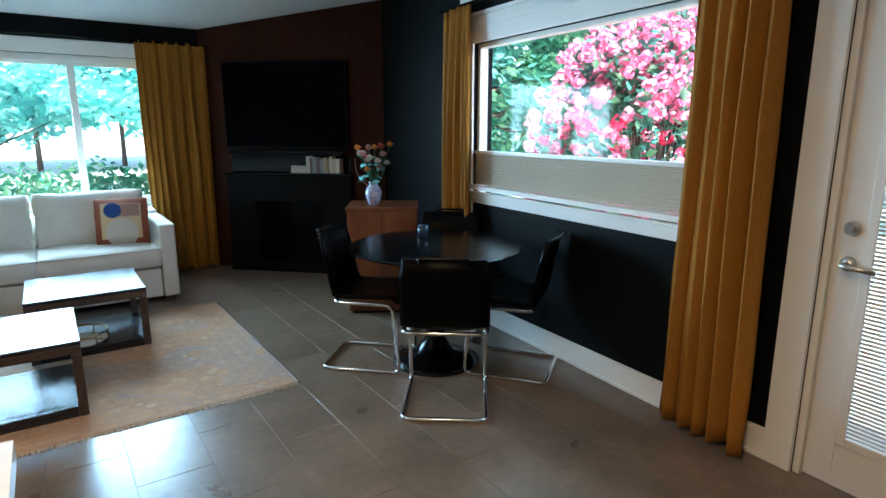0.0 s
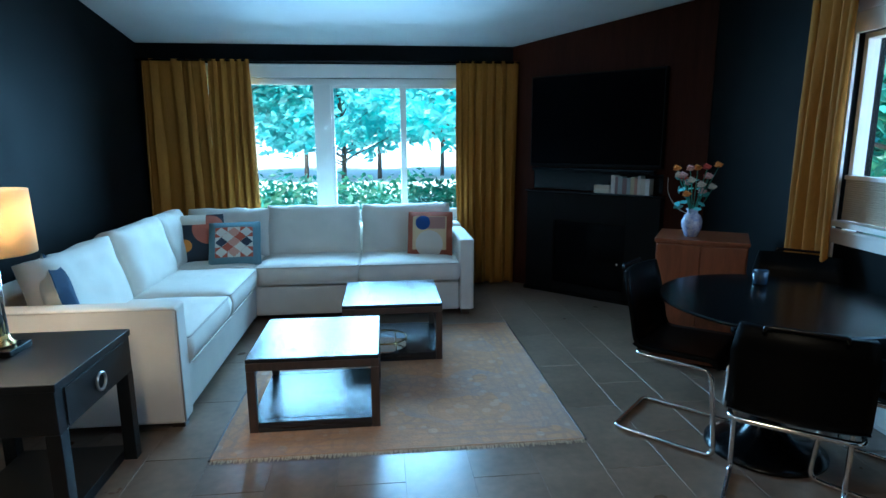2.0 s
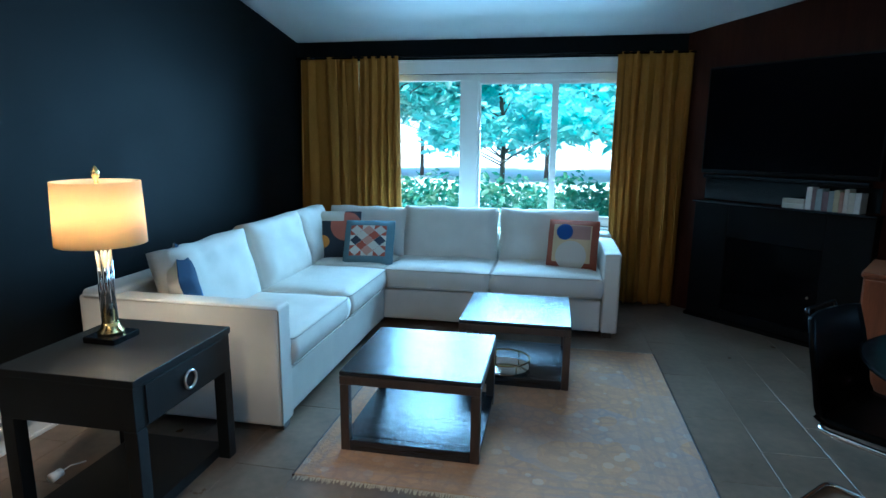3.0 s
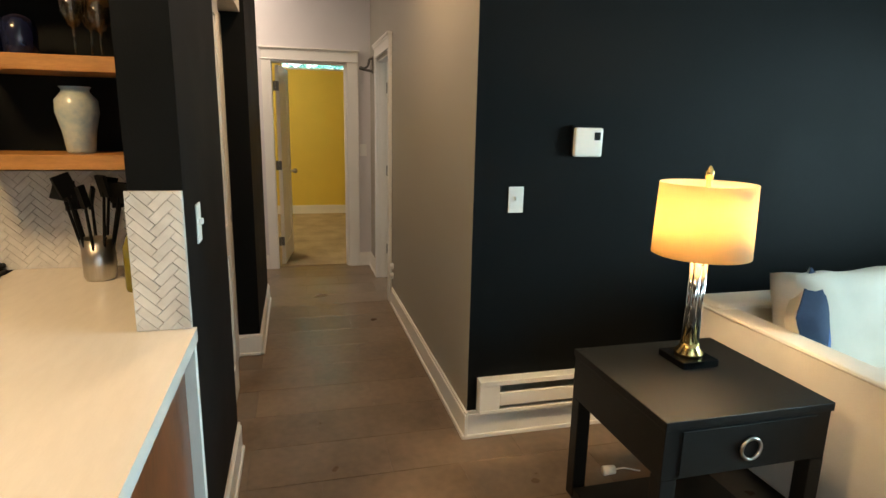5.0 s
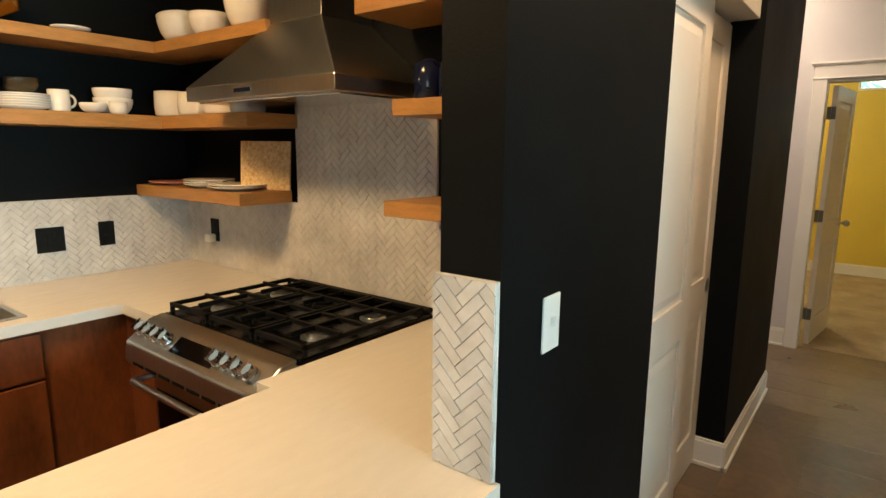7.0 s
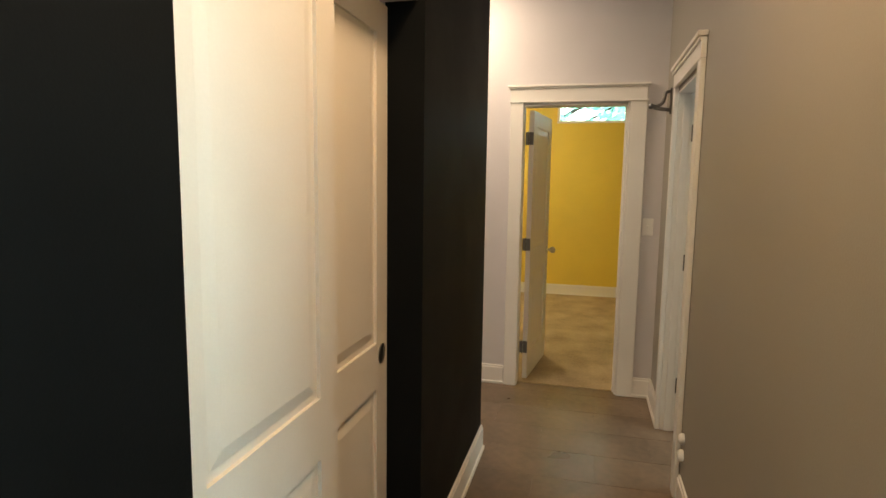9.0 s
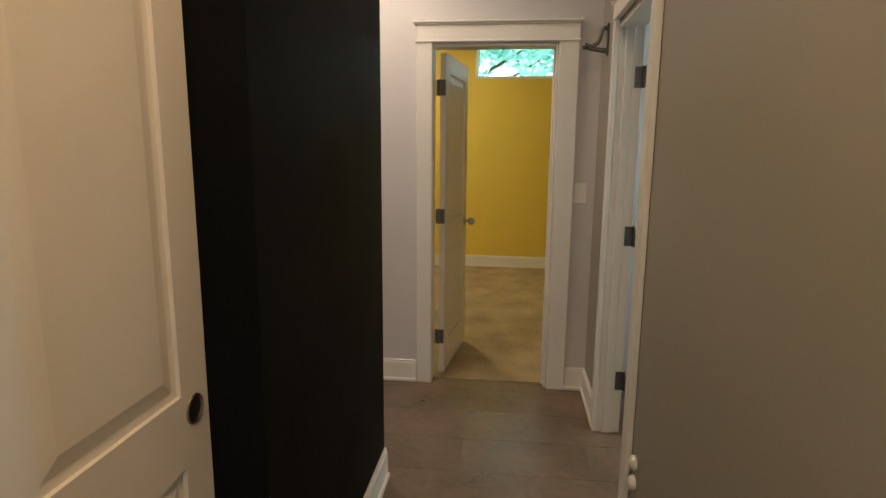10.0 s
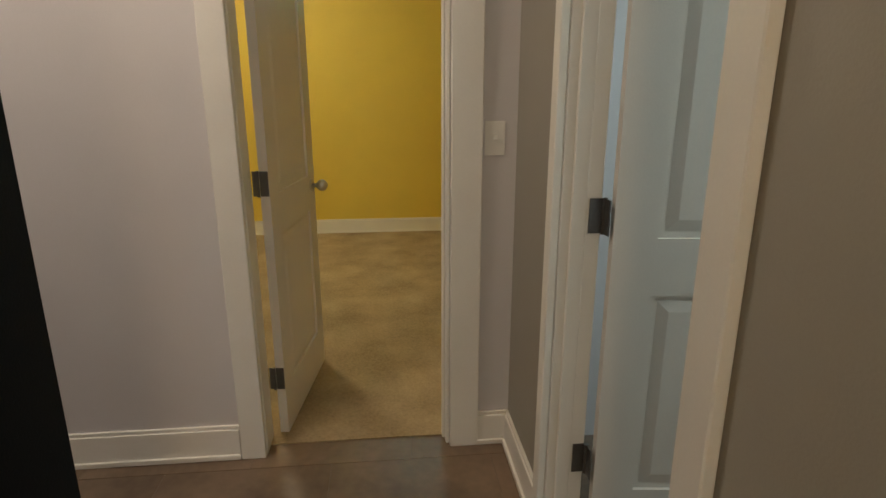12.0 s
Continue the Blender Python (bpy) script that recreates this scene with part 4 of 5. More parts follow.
def cantilever_chair(m):
    """Faces local +y."""
    c = thing("dining_chair", m, "black moulded cantilever chair on a chrome sled frame", "chair", "chairs round the table")
    bm = bmesh.new()
    w = 0.215
    loop = rounded([(-w, 0.20, 0.43), (-w, 0.24, 0.01), (-w, -0.25, 0.012), (w, -0.25, 0.012), (w, 0.24, 0.01), (w, 0.20, 0.43), (w, -0.16, 0.435), (-w, -0.16, 0.435)], 0.05, 5, True)
    tube(bm, loop, 0.011, 10, True)
    part("frame", bm, M_CHROME, c, smooth=True, label="chrome tube sled frame")
    bm = bmesh.new()
    prof = rounded([(0.23, 0.415), (0.20, 0.452), (-0.14, 0.440), (-0.205, 0.49), (-0.235, 0.66), (-0.275, 0.835)], 0.07, 5)
    prof = [Vector((p[0], p[1], 0)) for p in prof]
    n = 14
    grid = []
    for i, p in enumerate(prof):
        row = []
        for k in range(n + 1):
            u = k / n * 2 - 1
            curve = 0.035 * u * u
            up = p.y > 0.47
            half = 0.225 - (0.02 if i in (0, len(prof) - 1) else 0)
            row.append(bm.verts.new((u * half, p.x + (curve if up else 0), p.y + (0 if up else curve * 0.5))))
        grid.append(row)
    for a, b_ in zip(grid, grid[1:]):
        for k in range(n):
            bm.faces.new((a[k], a[k + 1], b_[k + 1], b_[k]))
    o = part("shell", bm, M_LEATHER, c, smooth=True)
    so = o.modifiers.new("thick", "SOLIDIFY")
    so.thickness = 0.022
    # glossy black tube, added in place of the highlight along the back's top rim
    bm = bmesh.new()
    tube(bm, rounded([(-0.12, -0.275, 0.825), (-0.12, -0.285, 0.85), (0.12, -0.285, 0.85), (0.12, -0.275, 0.825)], 0.025), 0.008, 8)
    part("handle", bm, M_BLACK, c, smooth=True)
    return c


ch = cantilever_chair(at(1.74, 2.48, 0.0, -37.7))
for x, y, r in ((1.675, 3.215, -135), (2.33, 2.62, 35.6), (2.36, 3.38, 135)):
    copy_thing(ch, at(x, y, 0.0, r))

cb = thing("side_cabinet", at(2.30, 4.16, 0, -32), "red-brown wooden side cabinet in the corner", "cabinet")
boxes("body", [(-0.27, 0.27, -0.22, 0.22, 0.02, 0.825)], M_ORANGEWOOD, cb, 0.004)
boxes("top", [(-0.28, 0.28, -0.23, 0.23, 0.8255, 0.85)], M_ORANGEWOOD, cb, 0.004)
boxes("door", [(-0.262, -0.003, -0.236, -0.221, 0.06, 0.815), (0.003, 0.262, -0.236, -0.221, 0.06, 0.815)], M_ORANGEWOOD, cb, 0.003)
boxes("plinth", [(-0.25, 0.25, -0.20, 0.20, 0, 0.0195)], M_MATTBLACK, cb)
vs = thing("flower_vase", at(2.205, 4.14, 0.8505), "white and blue porcelain vase of mixed flowers", "vase")
bm = bmesh.new()
lathe(bm, [(0.035, 0), (0.042, 0.008), (0.062, 0.06), (0.066, 0.10), (0.052, 0.14), (0.034, 0.155), (0.034, 0.17), (0.045, 0.185), (0.04, 0.185), (0.03, 0.165), (0.0001, 0.16)], 28)
MV = mat("blue_white_porcelain", (0.66, 0.66, 0.66), 0.2, vary=0.05, grain=22, bump=0, second=(0.08, 0.13, 0.38), fine=3)
part("vase", bm, MV, vs, smooth=True)
rnd = random.Random(3)
heads = []
bm = bmesh.new()
for k in range(18):
    a, r, h = rnd.uniform(0, math.tau), rnd.uniform(0.04, 0.15), rnd.uniform(0.26, 0.46)
    p = (r * math.cos(a), r * math.sin(a), h)
    heads.append(p)
    tube(bm, [(0, 0, 0.14), (p[0] * 0.4, p[1] * 0.4, h * 0.6), p], 0.003, 5)
part("stem", bm, M_HEDGE, vs, smooth=True)
PET = [mat("petal_%d" % k, c, 0.7, vary=0.1, grain=30) for k, c in enumerate(((0.70, 0.45, 0.40), (0.72, 0.30, 0.05), (0.70, 0.62, 0.50), (0.50, 0.08, 0.06)))]
for k, p in enumerate(heads):
    bm = bmesh.new()
    for j in range(9):
        a = j * 2.4
        t = 0.3 + 0.07 * j
        m = Matrix.Translation(p) @ Euler((t, 0, a)).to_matrix().to_4x4()
        bmesh.ops.create_circle(bm, cap_ends=True, segments=7, radius=0.023, matrix=m @ Matrix.Translation((0, 0.014, 0.002 * j)))
    part("flower", bm, PET[k % 4], vs)
bm = bmesh.new()
for k in range(20):
    a, r, h = rnd.uniform(0, math.tau), rnd.uniform(0.02, 0.13), rnd.uniform(0.19, 0.40)
    m = Matrix.Translation((r * math.cos(a), r * math.sin(a), h)) @ Euler((rnd.uniform(0, 3), rnd.uniform(0, 3), a)).to_matrix().to_4x4() @ Matrix.Diagonal((1, 2.2, 1, 1))
    bmesh.ops.create_circle(bm, cap_ends=True, segments=6, radius=0.013, matrix=m)
tagged(part("foliage", bm, M_LEAF, vs), kind="stuff")
cup = thing("candle_holder", at(2.10, 3.26, 0.7485), "small dark glass candle holder on the table", "candle holder")
bm = bmesh.new()
lathe(bm, [(0.032, 0), (0.036, 0.004), (0.038, 0.07), (0.034, 0.07), (0.031, 0.008), (0.0001, 0.008)], 24)
part("cup", bm, mat("smoky_blue_glass", (0.03, 0.05, 0.08), 0.15, grain=5, bump=0), cup, smooth=True)
M_HINGE = mat("dark_nickel", (0.16, 0.155, 0.15), 0.4, 0.8, vary=0.1, grain=10, bump=0)
# ---- kitchen ----
CT = 0.915
pen = thing("kitchen_peninsula", at(-0.7, 0.95, 0), "peninsula with cream quartz top on cherry cabinets", "kitchen counter")
boxes("counter_top", [(-0.635, 0.68, -0.35, 0.35, CT - 0.04, CT), (-1.43, -0.6352, -0.41, 0.203, CT - 0.04, CT)], M_QUARTZ, pen, 0.0)
boxes("body", [(-0.60, 0.62, -0.30, 0.315, 0.10, CT - 0.041), (-1.43, -0.60, -0.38, 0.20, 0.10, CT - 0.041)], M_CHERRY, pen, 0.003)
boxes("end_strip", [(-0.633, -0.602, 0.30, 0.345, 0.02, CT - 0.041)], M_WHITE, pen, 0.002)
boxes("plinth", [(-0.58, 0.58, -0.25, 0.28, 0.0, 0.0995)], M_MATTBLACK, pen)

cab = thing("sink_cabinet", at(-0.9, -0.87, 0), "cherry base cabinets under a cream quartz counter", "kitchen cabinet")
boxes("counter_top", [(-1.23, -0.56, -0.33, 0.59, CT - 0.04, CT), (-0.56, -0.25, -0.33, 0.34, CT - 0.04, CT), (-0.25, 0.35, -0.33, -0.25, CT - 0.04, CT), (-0.25, 0.35, 0.25, 0.34, CT - 0.04, CT), (0.35, 1.1, -0.33, 0.34, CT - 0.04, CT)], M_QUARTZ, cab, 0.0)
boxes("body", [(-1.23, -0.58, -0.33, 0.585, 0.10, CT - 0.041), (-0.58, -0.27, -0.33, 0.315, 0.10, CT - 0.041), (0.37, 1.08, -0.33, 0.315, 0.10, CT - 0.041), (-0.27, 0.37, -0.33, 0.315, 0.10, 0.66), (-0.27, 0.37, 0.29, 0.315, 0.66, CT - 0.041)], M_CHERRY, cab, 0.0)
for x0, x1 in ((-0.28, 0.13), (0.14, 0.55), (0.56, 0.97)):
    boxes("door", [(x0, x1, 0.316, 0.334, 0.13, 0.685)], M_CHERRY, cab, 0.004)
    boxes("drawer_front", [(x0, x1, 0.316, 0.334, 0.695, 0.865)], M_CHERRY, cab, 0.004)
    bm = bmesh.new()
    cyl(bm, (x1 - 0.035, 0.334, 0.655), (x1 - 0.035, 0.352, 0.655), 0.006)
    bmesh.ops.create_uvsphere(bm, u_segments=12, v_segments=8, radius=0.013, matrix=Matrix.Translation((x1 - 0.035, 0.358, 0.655)))
    part("knob", bm, M_STEEL, cab, smooth=True)
boxes("plinth", [(-1.2, 1.05, -0.33, 0.26, 0.0, 0.0995)], M_MATTBLACK, cab)
sk = thing("kitchen_sink", at(-0.85, -0.87, CT), "stainless steel drop-in kitchen sink", "sink")
boxes("basin", [(-0.30, -0.292, -0.25, 0.25, -0.19, 0.0), (0.292, 0.30, -0.25, 0.25, -0.19, 0.0), (-0.292, 0.292, -0.25, -0.242, -0.19, 0), (-0.292, 0.292, 0.242, 0.25, -0.19, 0), (-0.3, 0.3, -0.25, 0.25, -0.2, -0.19)], M_STEEL, sk)
boxes("rim", [(-0.315, -0.292, -0.265, 0.265, 0.0005, 0.005), (0.292, 0.315, -0.265, 0.265, 0.0005, 0.005), (-0.292, 0.292, -0.265, -0.242, 0.0005, 0.005), (-0.292, 0.292, 0.242, 0.265, 0.0005, 0.005)], M_STEEL, sk, 0.001)
sd = thing("soap_dispenser", at(-1.02, -1.155, CT), "small steel soap dispenser behind the sink", "dispenser")
bm = bmesh.new()
lathe(bm, [(0.022, 0.0005), (0.022, 0.01), (0.015, 0.014), (0.015, 0.05), (0.018, 0.055), (0.018, 0.07), (0.0001, 0.072)], 18)
part("body", bm, M_STEEL, sd, smooth=True)


def stove():
    s = thing("gas_range", at(-1.745, 0.135, 0), "stainless slide-in gas range with black grates", "stove")
    # local x towards the room, local y along the wall
    w = 0.382
    boxes("body", [(-0.36, 0.27, -w, w, 0.0, 0.90)], M_STEEL, s, 0.004)
    boxes("cooktop", [(-0.36, 0.255, -w - 0.008, w + 0.008, 0.905, 0.925)], M_BLACK, s, 0.006)
    boxes("rear_vent", [(-0.375, -0.325, -w, w, 0.926, 0.944)], M_MATTBLACK, s, 0.006)
    bm = bmesh.new()
    prof = [(0.256, 0.928), (0.315, 0.92), (0.40, 0.855), (0.408, 0.79), (0.39, 0.765), (0.271, 0.765), (0.271, 0.90)]
    a = [bm.verts.new((x, -w - 0.005, z)) for x, z in prof]
    b_ = [bm.verts.new((x, w + 0.005, z)) for x, z in prof]
    bm.faces.new(a)
    bm.faces.new(b_[::-1])
    for k in range(len(prof)):
        bm.faces.new((a[k], b_[k], b_[(k + 1) % len(prof)], a[(k + 1) % len(prof)]))
    part("control_panel", bm, M_STEEL, s, 0.008, 3)
    n = Vector((0.065, 0, 0.085)).normalized()
    base = Vector((0.3575, 0, 0.889))
    for y in (-0.325, -0.270, -0.215, -0.160, 0.145, 0.200, 0.255, 0.310):
        bm = bmesh.new()
        p = base + Vector((0, y, 0))
        cyl(bm, p - n * 0.002, p + n * 0.012, 0.026, 0.025, 20)
        cyl(bm, p + n * 0.012, p + n * 0.040, 0.022, 0.020, 20)
        m = Matrix.Translation(p + n * 0.042) @ n.to_track_quat("Z", "Y").to_matrix().to_4x4()
        bx(bm, -0.006, 0.006, -0.021, 0.021, -0.004, 0.008, m)
        part("knob", bm, M_CHROME, s)
    bm = bmesh.new()
    m = Matrix.Translation(base) @ n.to_track_quat("Z", "Y").to_matrix().to_4x4()
    bx(bm, -0.12, 0.12, -0.03, 0.03, -0.001, 0.003, m) if abs((m.to_3x3() @ Vector((1, 0, 0))).y) > 0.5 else bx(bm, -0.03, 0.03, -0.12, 0.12, -0.001, 0.003, m)
    part("display", bm, M_SCREEN, s)
    boxes("oven_door", [(0.271, 0.318, -w, w, 0.22, 0.758)], M_STEEL, s, 0.006)
    boxes("oven_window", [(0.3185, 0.322, -w + 0.03, w - 0.03, 0.25, 0.66)], M_SCREEN, s, 0.001)
    boxes("vent_slot", [(0.4055, 0.4095, -w + 0.06 + k * 0.088, -w + 0.13 + k * 0.088, 0.785, 0.795) for k in range(8)], M_MATTBLACK, s)
    boxes("drawer", [(0.271, 0.315, -w, w, 0.085, 0.21)], M_STEEL, s, 0.006)
    bm = bmesh.new()
    tube(bm, rounded([(0.315, -0.36, 0.71), (0.405, -0.36, 0.715), (0.405, 0.36, 0.715), (0.315, 0.36, 0.71)], 0.03), 0.013, 12)
    part("door_handle", bm, M_STEEL, s, smooth=True)
    # three cast-iron grate sections
    for gy in (-0.262, 0, 0.262):
        lots = []
        y0, y1 = gy - 0.125, gy + 0.125
        for yy in (y0, y1 - 0.014):
            lots.append((-0.31, 0.235, yy, yy + 0.014, 0.945, 0.96))
        for xx in (-0.31, -0.045, 0.221):
            lots.append((xx, xx + 0.014, y0, y1, 0.945, 0.96))
        for xx in (-0.175, 0.09):
            lots.append((xx - 0.10, xx + 0.10, gy - 0.006, gy + 0.006, 0.95, 0.967))
            lots.append((xx - 0.006, xx + 0.006, y0, y1, 0.95, 0.967))
        for xx in (-0.31, 0.221):
            for yy in (y0, y1 - 0.014):
                lots.append((xx, xx + 0.014, yy, yy + 0.014, 0.925, 0.945))
        boxes("grate", lots, M_MATTBLACK, s, 0.002, 1)
        for xx in (-0.175, 0.09):
            bm = bmesh.new()
            lathe(bm, [(0.048, 0.9255), (0.046, 0.935), (0.036, 0.937), (0.036, 0.946), (0.0001, 0.948)], 20, (xx, gy, 0))
            part("burner", bm, M_STEEL if gy else M_MATTBLACK, s)
    return s


stove()

hd = thing("range_hood", at(-2.129, 0.06, 1.70), "stainless steel chimney range hood on the wall", "range hood")
bm = bmesh.new()
rim = [(0.0, -0.42), (0.44, -0.42), (0.44, 0.42), (0.0, 0.42)]
neck = [(0.0, -0.15), (0.25, -0.15), (0.25, 0.15), (0.0, 0.15)]
ring = [[bm.verts.new((x, y, z)) for x, y in lot] for lot, z in ((rim, 0.0), (rim, 0.05), (neck, 0.28))]
for p, q in zip(ring, ring[1:]):
    for k in range(4):
        bm.faces.new((p[k], p[(k + 1) % 4], q[(k + 1) % 4], q[k]))
bm.faces.new(ring[0][::-1])
bm.faces.new(ring[2])
part("canopy", bm, M_STEEL, hd, 0.003)
boxes("chimney", [(0.0, 0.248, -0.148, 0.148, 0.281, 1.6)], M_STEEL, hd, 0.003)
boxes("filter", [(0.05, 0.40, -0.40, -0.005, -0.006, -0.0005), (0.05, 0.40, 0.005, 0.40, -0.006, -0.0005)], M_CHROME, hd, 0.002)
boxes("control_strip", [(0.4405, 0.443, -0.10, 0.0, 0.018, 0.032)], M_CHROME, hd)


def shelf(lots, label):
    return tagged(boxes("floating_shelf", lots, M_SHELF, None, 0.002, 1), label, "shelf", "floating kitchen shelves")


L1 = "thick honey oak floating shelf on the black kitchen wall"
shelf([(-1.858, 0.6, -1.199, -0.92, 1.95, 2.0), (-2.129, -1.858, -1.199, -0.08, 1.95, 2.0)], L1)
shelf([(-1.868, 0.6, -1.199, -0.92, 1.612, 1.67), (-2.129, -1.868, -1.199, -0.24, 1.612, 1.67)], L1)
shelf([(-2.116, -1.85, -1.187, -0.29, 1.288, 1.342)], L1)
shelf([(-2.129, -1.85, 0.40, 1.154, 1.95, 2.0)], L1)
shelf([(-2.129, -1.85, 0.56, 1.154, 1.63, 1.68)], L1)
shelf([(-2.116, -1.85, 0.52, 1.154, 1.312, 1.362)], L1)


def turned(name, m, profile, material, label, category, group=""):
    t = thing(name, m, label, category, group)
    bm = bmesh.new()
    lathe(bm, profile, 28)
    part("body", bm, material, t, smooth=True)
    return t


def bowl_prof(r, h, t=0.004):
    out = [(r * 0.45, 0.0005), (r * 0.5, 0.006)]
    out += [(r * (0.5 + 0.5 * math.sin(k / 6 * math.pi / 2)), 0.006 + (h - 0.006) * (1 - math.cos(k / 6 * math.pi / 2))) for k in range(1, 7)]
    return out + [(r - t, h), (r * 0.75, h * 0.35), (0.0001, h * 0.12)]


def tall_prof(r, h, t=0.004):
    return [(r * 0.86, 0.0005), (r * 0.96, 0.012), (r, h * 0.4), (r * 0.97, h), (r * 0.97 - t, h), (r * 0.9, 0.02), (0.0001, 0.015)]


def plate_prof(r):
    return [(r * 0.55, 0.0005), (r * 0.6, 0.004), (r, 0.016), (r, 0.019), (r * 0.62, 0.008), (0.0001, 0.007)]


S1, S2, S3, R1, R2, R3 = 2.0, 1.67, 1.342, 2.0, 1.68, 1.362
for k, x in enumerate((-0.99, -1.11, -1.22)):
    turned("tumbler", at(x, -1.06, S2), tall_prof(0.05, 0.19), M_NAVY, "tall navy blue ceramic tumbler on the shelf", "cup", "navy tumblers")
for k in range(6):
    turned("plate", at(-1.365, -1.06, S2 + 0.010 * k), plate_prof(0.098), M_CERAMIC, "white side plate in a stack", "plate", "stacked plates")
turned("glass_bowl", at(-1.36, -1.06, S2 + 0.071), bowl_prof(0.072, 0.06), M_CLEAR, "clear glass bowl on a stack of plates", "bowl")
mg = turned("mug", at(-1.495, -1.05, S2), tall_prof(0.042, 0.095), M_CERAMIC, "white ceramic mug on the oak shelf", "mug")
bm = bmesh.new()
tube(bm, [(-0.04 - 0.024 * math.sin(k / 8 * math.pi), 0.0, 0.05 + 0.026 * math.cos(k / 8 * math.pi)) for k in range(9)], 0.005, 8)
part("handle", bm, M_CERAMIC, mg, smooth=True)
turned("bowl", at(-1.61, -1.0, S2), bowl_prof(0.055, 0.045), M_CERAMIC, "small white bowl on the oak shelf", "bowl", "white bowls")
turned("bowl", at(-1.72, -1.06, S2), bowl_prof(0.082, 0.075), M_CERAMIC, "white bowl in a stack", "bowl", "white bowls")
turned("bowl", at(-1.72, -1.06, S2 + 0.042), bowl_prof(0.082, 0.075), M_CERAMIC, "white bowl in a stack", "bowl", "white bowls")
turned("cup", at(-1.70, -0.965, S2), tall_prof(0.038, 0.055), M_CERAMIC, "small white cup on the oak shelf", "cup")
for y, r, h in ((-0.99, 0.083, 0.12), (-0.78, 0.08, 0.105), (-0.57, 0.08, 0.095), (-0.37, 0.075, 0.085)):
    turned("bowl", at(-1.965, y, S2), tall_prof(r, h), M_CERAMIC, "deep white ceramic bowl on the oak shelf", "bowl", "white bowls")
turned("cup", at(-1.02, -1.05, S1), tall_prof(0.045, 0.12), M_CERAMIC, "white cylinder cup on the top shelf", "cup")
turned("bowl", at(-1.17, -1.02, S1), bowl_prof(0.06, 0.03), M_CERAMIC, "shallow white bowl on the top shelf", "bowl", "white bowls")
turned("brass_bowl", at(-1.30, -1.06, S1), [(0.05, 0.0005), (0.05, 0.008), (0.018, 0.018), (0.02, 0.03), (0.085, 0.06), (0.10, 0.12), (0.092, 0.16), (0.087, 0.16), (0.09, 0.12), (0.0001, 0.05)], M_BRASS, "footed aged brass bowl on the shelf", "bowl")
turned("plate", at(-1.55, -1.0, S1), bowl_prof(0.075, 0.022), M_CERAMIC, "shallow white dish on the top shelf", "plate")
for y, r, h, rx in ((-0.88, 0.095, 0.12, 8), (-0.62, 0.095, 0.10, 0), (-0.34, 0.10, 0.17, 0)):
    turned("bowl", pose(-1.97, y, S1 + (0.008 if rx else 0), rx, 0, 0), bowl_prof(r, h), M_CERAMIC, "large white serving bowl on the top shelf", "bowl", "white bowls")
M_RIM = mat("red_rim_glaze", (0.55, 0.22, 0.17), 0.25, vary=0.1, grain=8, bump=0)
turned("plate", at(-1.97, -1.02, S3), plate_prof(0.125), M_RIM, "red-rimmed dinner plate on the low shelf", "plate")
for k in range(3):
    turned("plate", at(-1.98, -0.73, S3 + 0.010 * k), plate_prof(0.115), M_CERAMIC, "white dinner plate in a stack", "plate", "stacked plates")
for k in range(2):
    turned("plate", at(-1.965, -0.47, S3 + 0.010 * k), plate_prof(0.13), M_CERAMIC, "white dinner plate in a stack", "plate", "stacked plates")
M_SPOT = mat("speckled_yellow_print", (0.70, 0.58, 0.36), 0.5, vary=0.1, grain=60, bump=0, second=(0.50, 0.25, 0.05), fine=2)
tr = thing("serving_board", pose(-2.035, -0.372, S3 + 0.001, 0, -6, 26), "square yellow speckled tray leaning on the wall", "tray")
boxes("board", [(-0.006, 0.006, -0.12, 0.12, 0.0, 0.215)], M_SPOT, tr, 0.005, 3)
for y in (0.615, 0.715):
    turned("canister", at(-1.97, y, R2), [(0.045, 0.0005), (0.05, 0.01), (0.052, 0.08), (0.045, 0.115), (0.02, 0.13), (0.0001, 0.132)], M_NAVY, "rounded glossy navy canister on the shelf", "canister", "navy canisters")


def wine_glass(x, y, z, h=0.2):
    turned("wine_glass", at(x, y, z), [(0.034, 0.0005), (0.03, 0.004), (0.005, 0.01), (0.004, h * 0.42), (0.02, h * 0.47), (0.036, h * 0.65), (0.034, h), (0.0325, h), (0.034, h * 0.66), (0.0001, h * 0.5)], M_CLEAR, "clear stemmed glass on the shelf", "glass", "wine glasses")


for x, y, h in ((-1.94, 0.885, 0.22), (-2.03, 0.91, 0.24), (-1.92, 0.97, 0.19), (-2.02, 1.02, 0.2)):
    wine_glass(x, y, R2, h)
MVG = mat("pale_green_porcelain", (0.52, 0.52, 0.42), 0.2, vary=0.06, grain=14, bump=0, second=(0.20, 0.30, 0.36), fine=3)
turned("porcelain_jar", at(-1.97, 0.86, R3), [(0.04, 0.0005), (0.045, 0.01), (0.052, 0.07), (0.068, 0.14), (0.066, 0.18), (0.045, 0.205), (0.042, 0.215), (0.05, 0.225), (0.044, 0.225), (0.04, 0.21), (0.0001, 0.2)], MVG, "pale porcelain jar with blue flowers on the shelf", "jar")
ck = turned("utensil_crock", at(-1.93, 0.89, CT), tall_prof(0.055, 0.15), M_STEEL, "perforated steel crock full of black utensils", "utensil holder")
bm = bmesh.new()
rnd = random.Random(11)
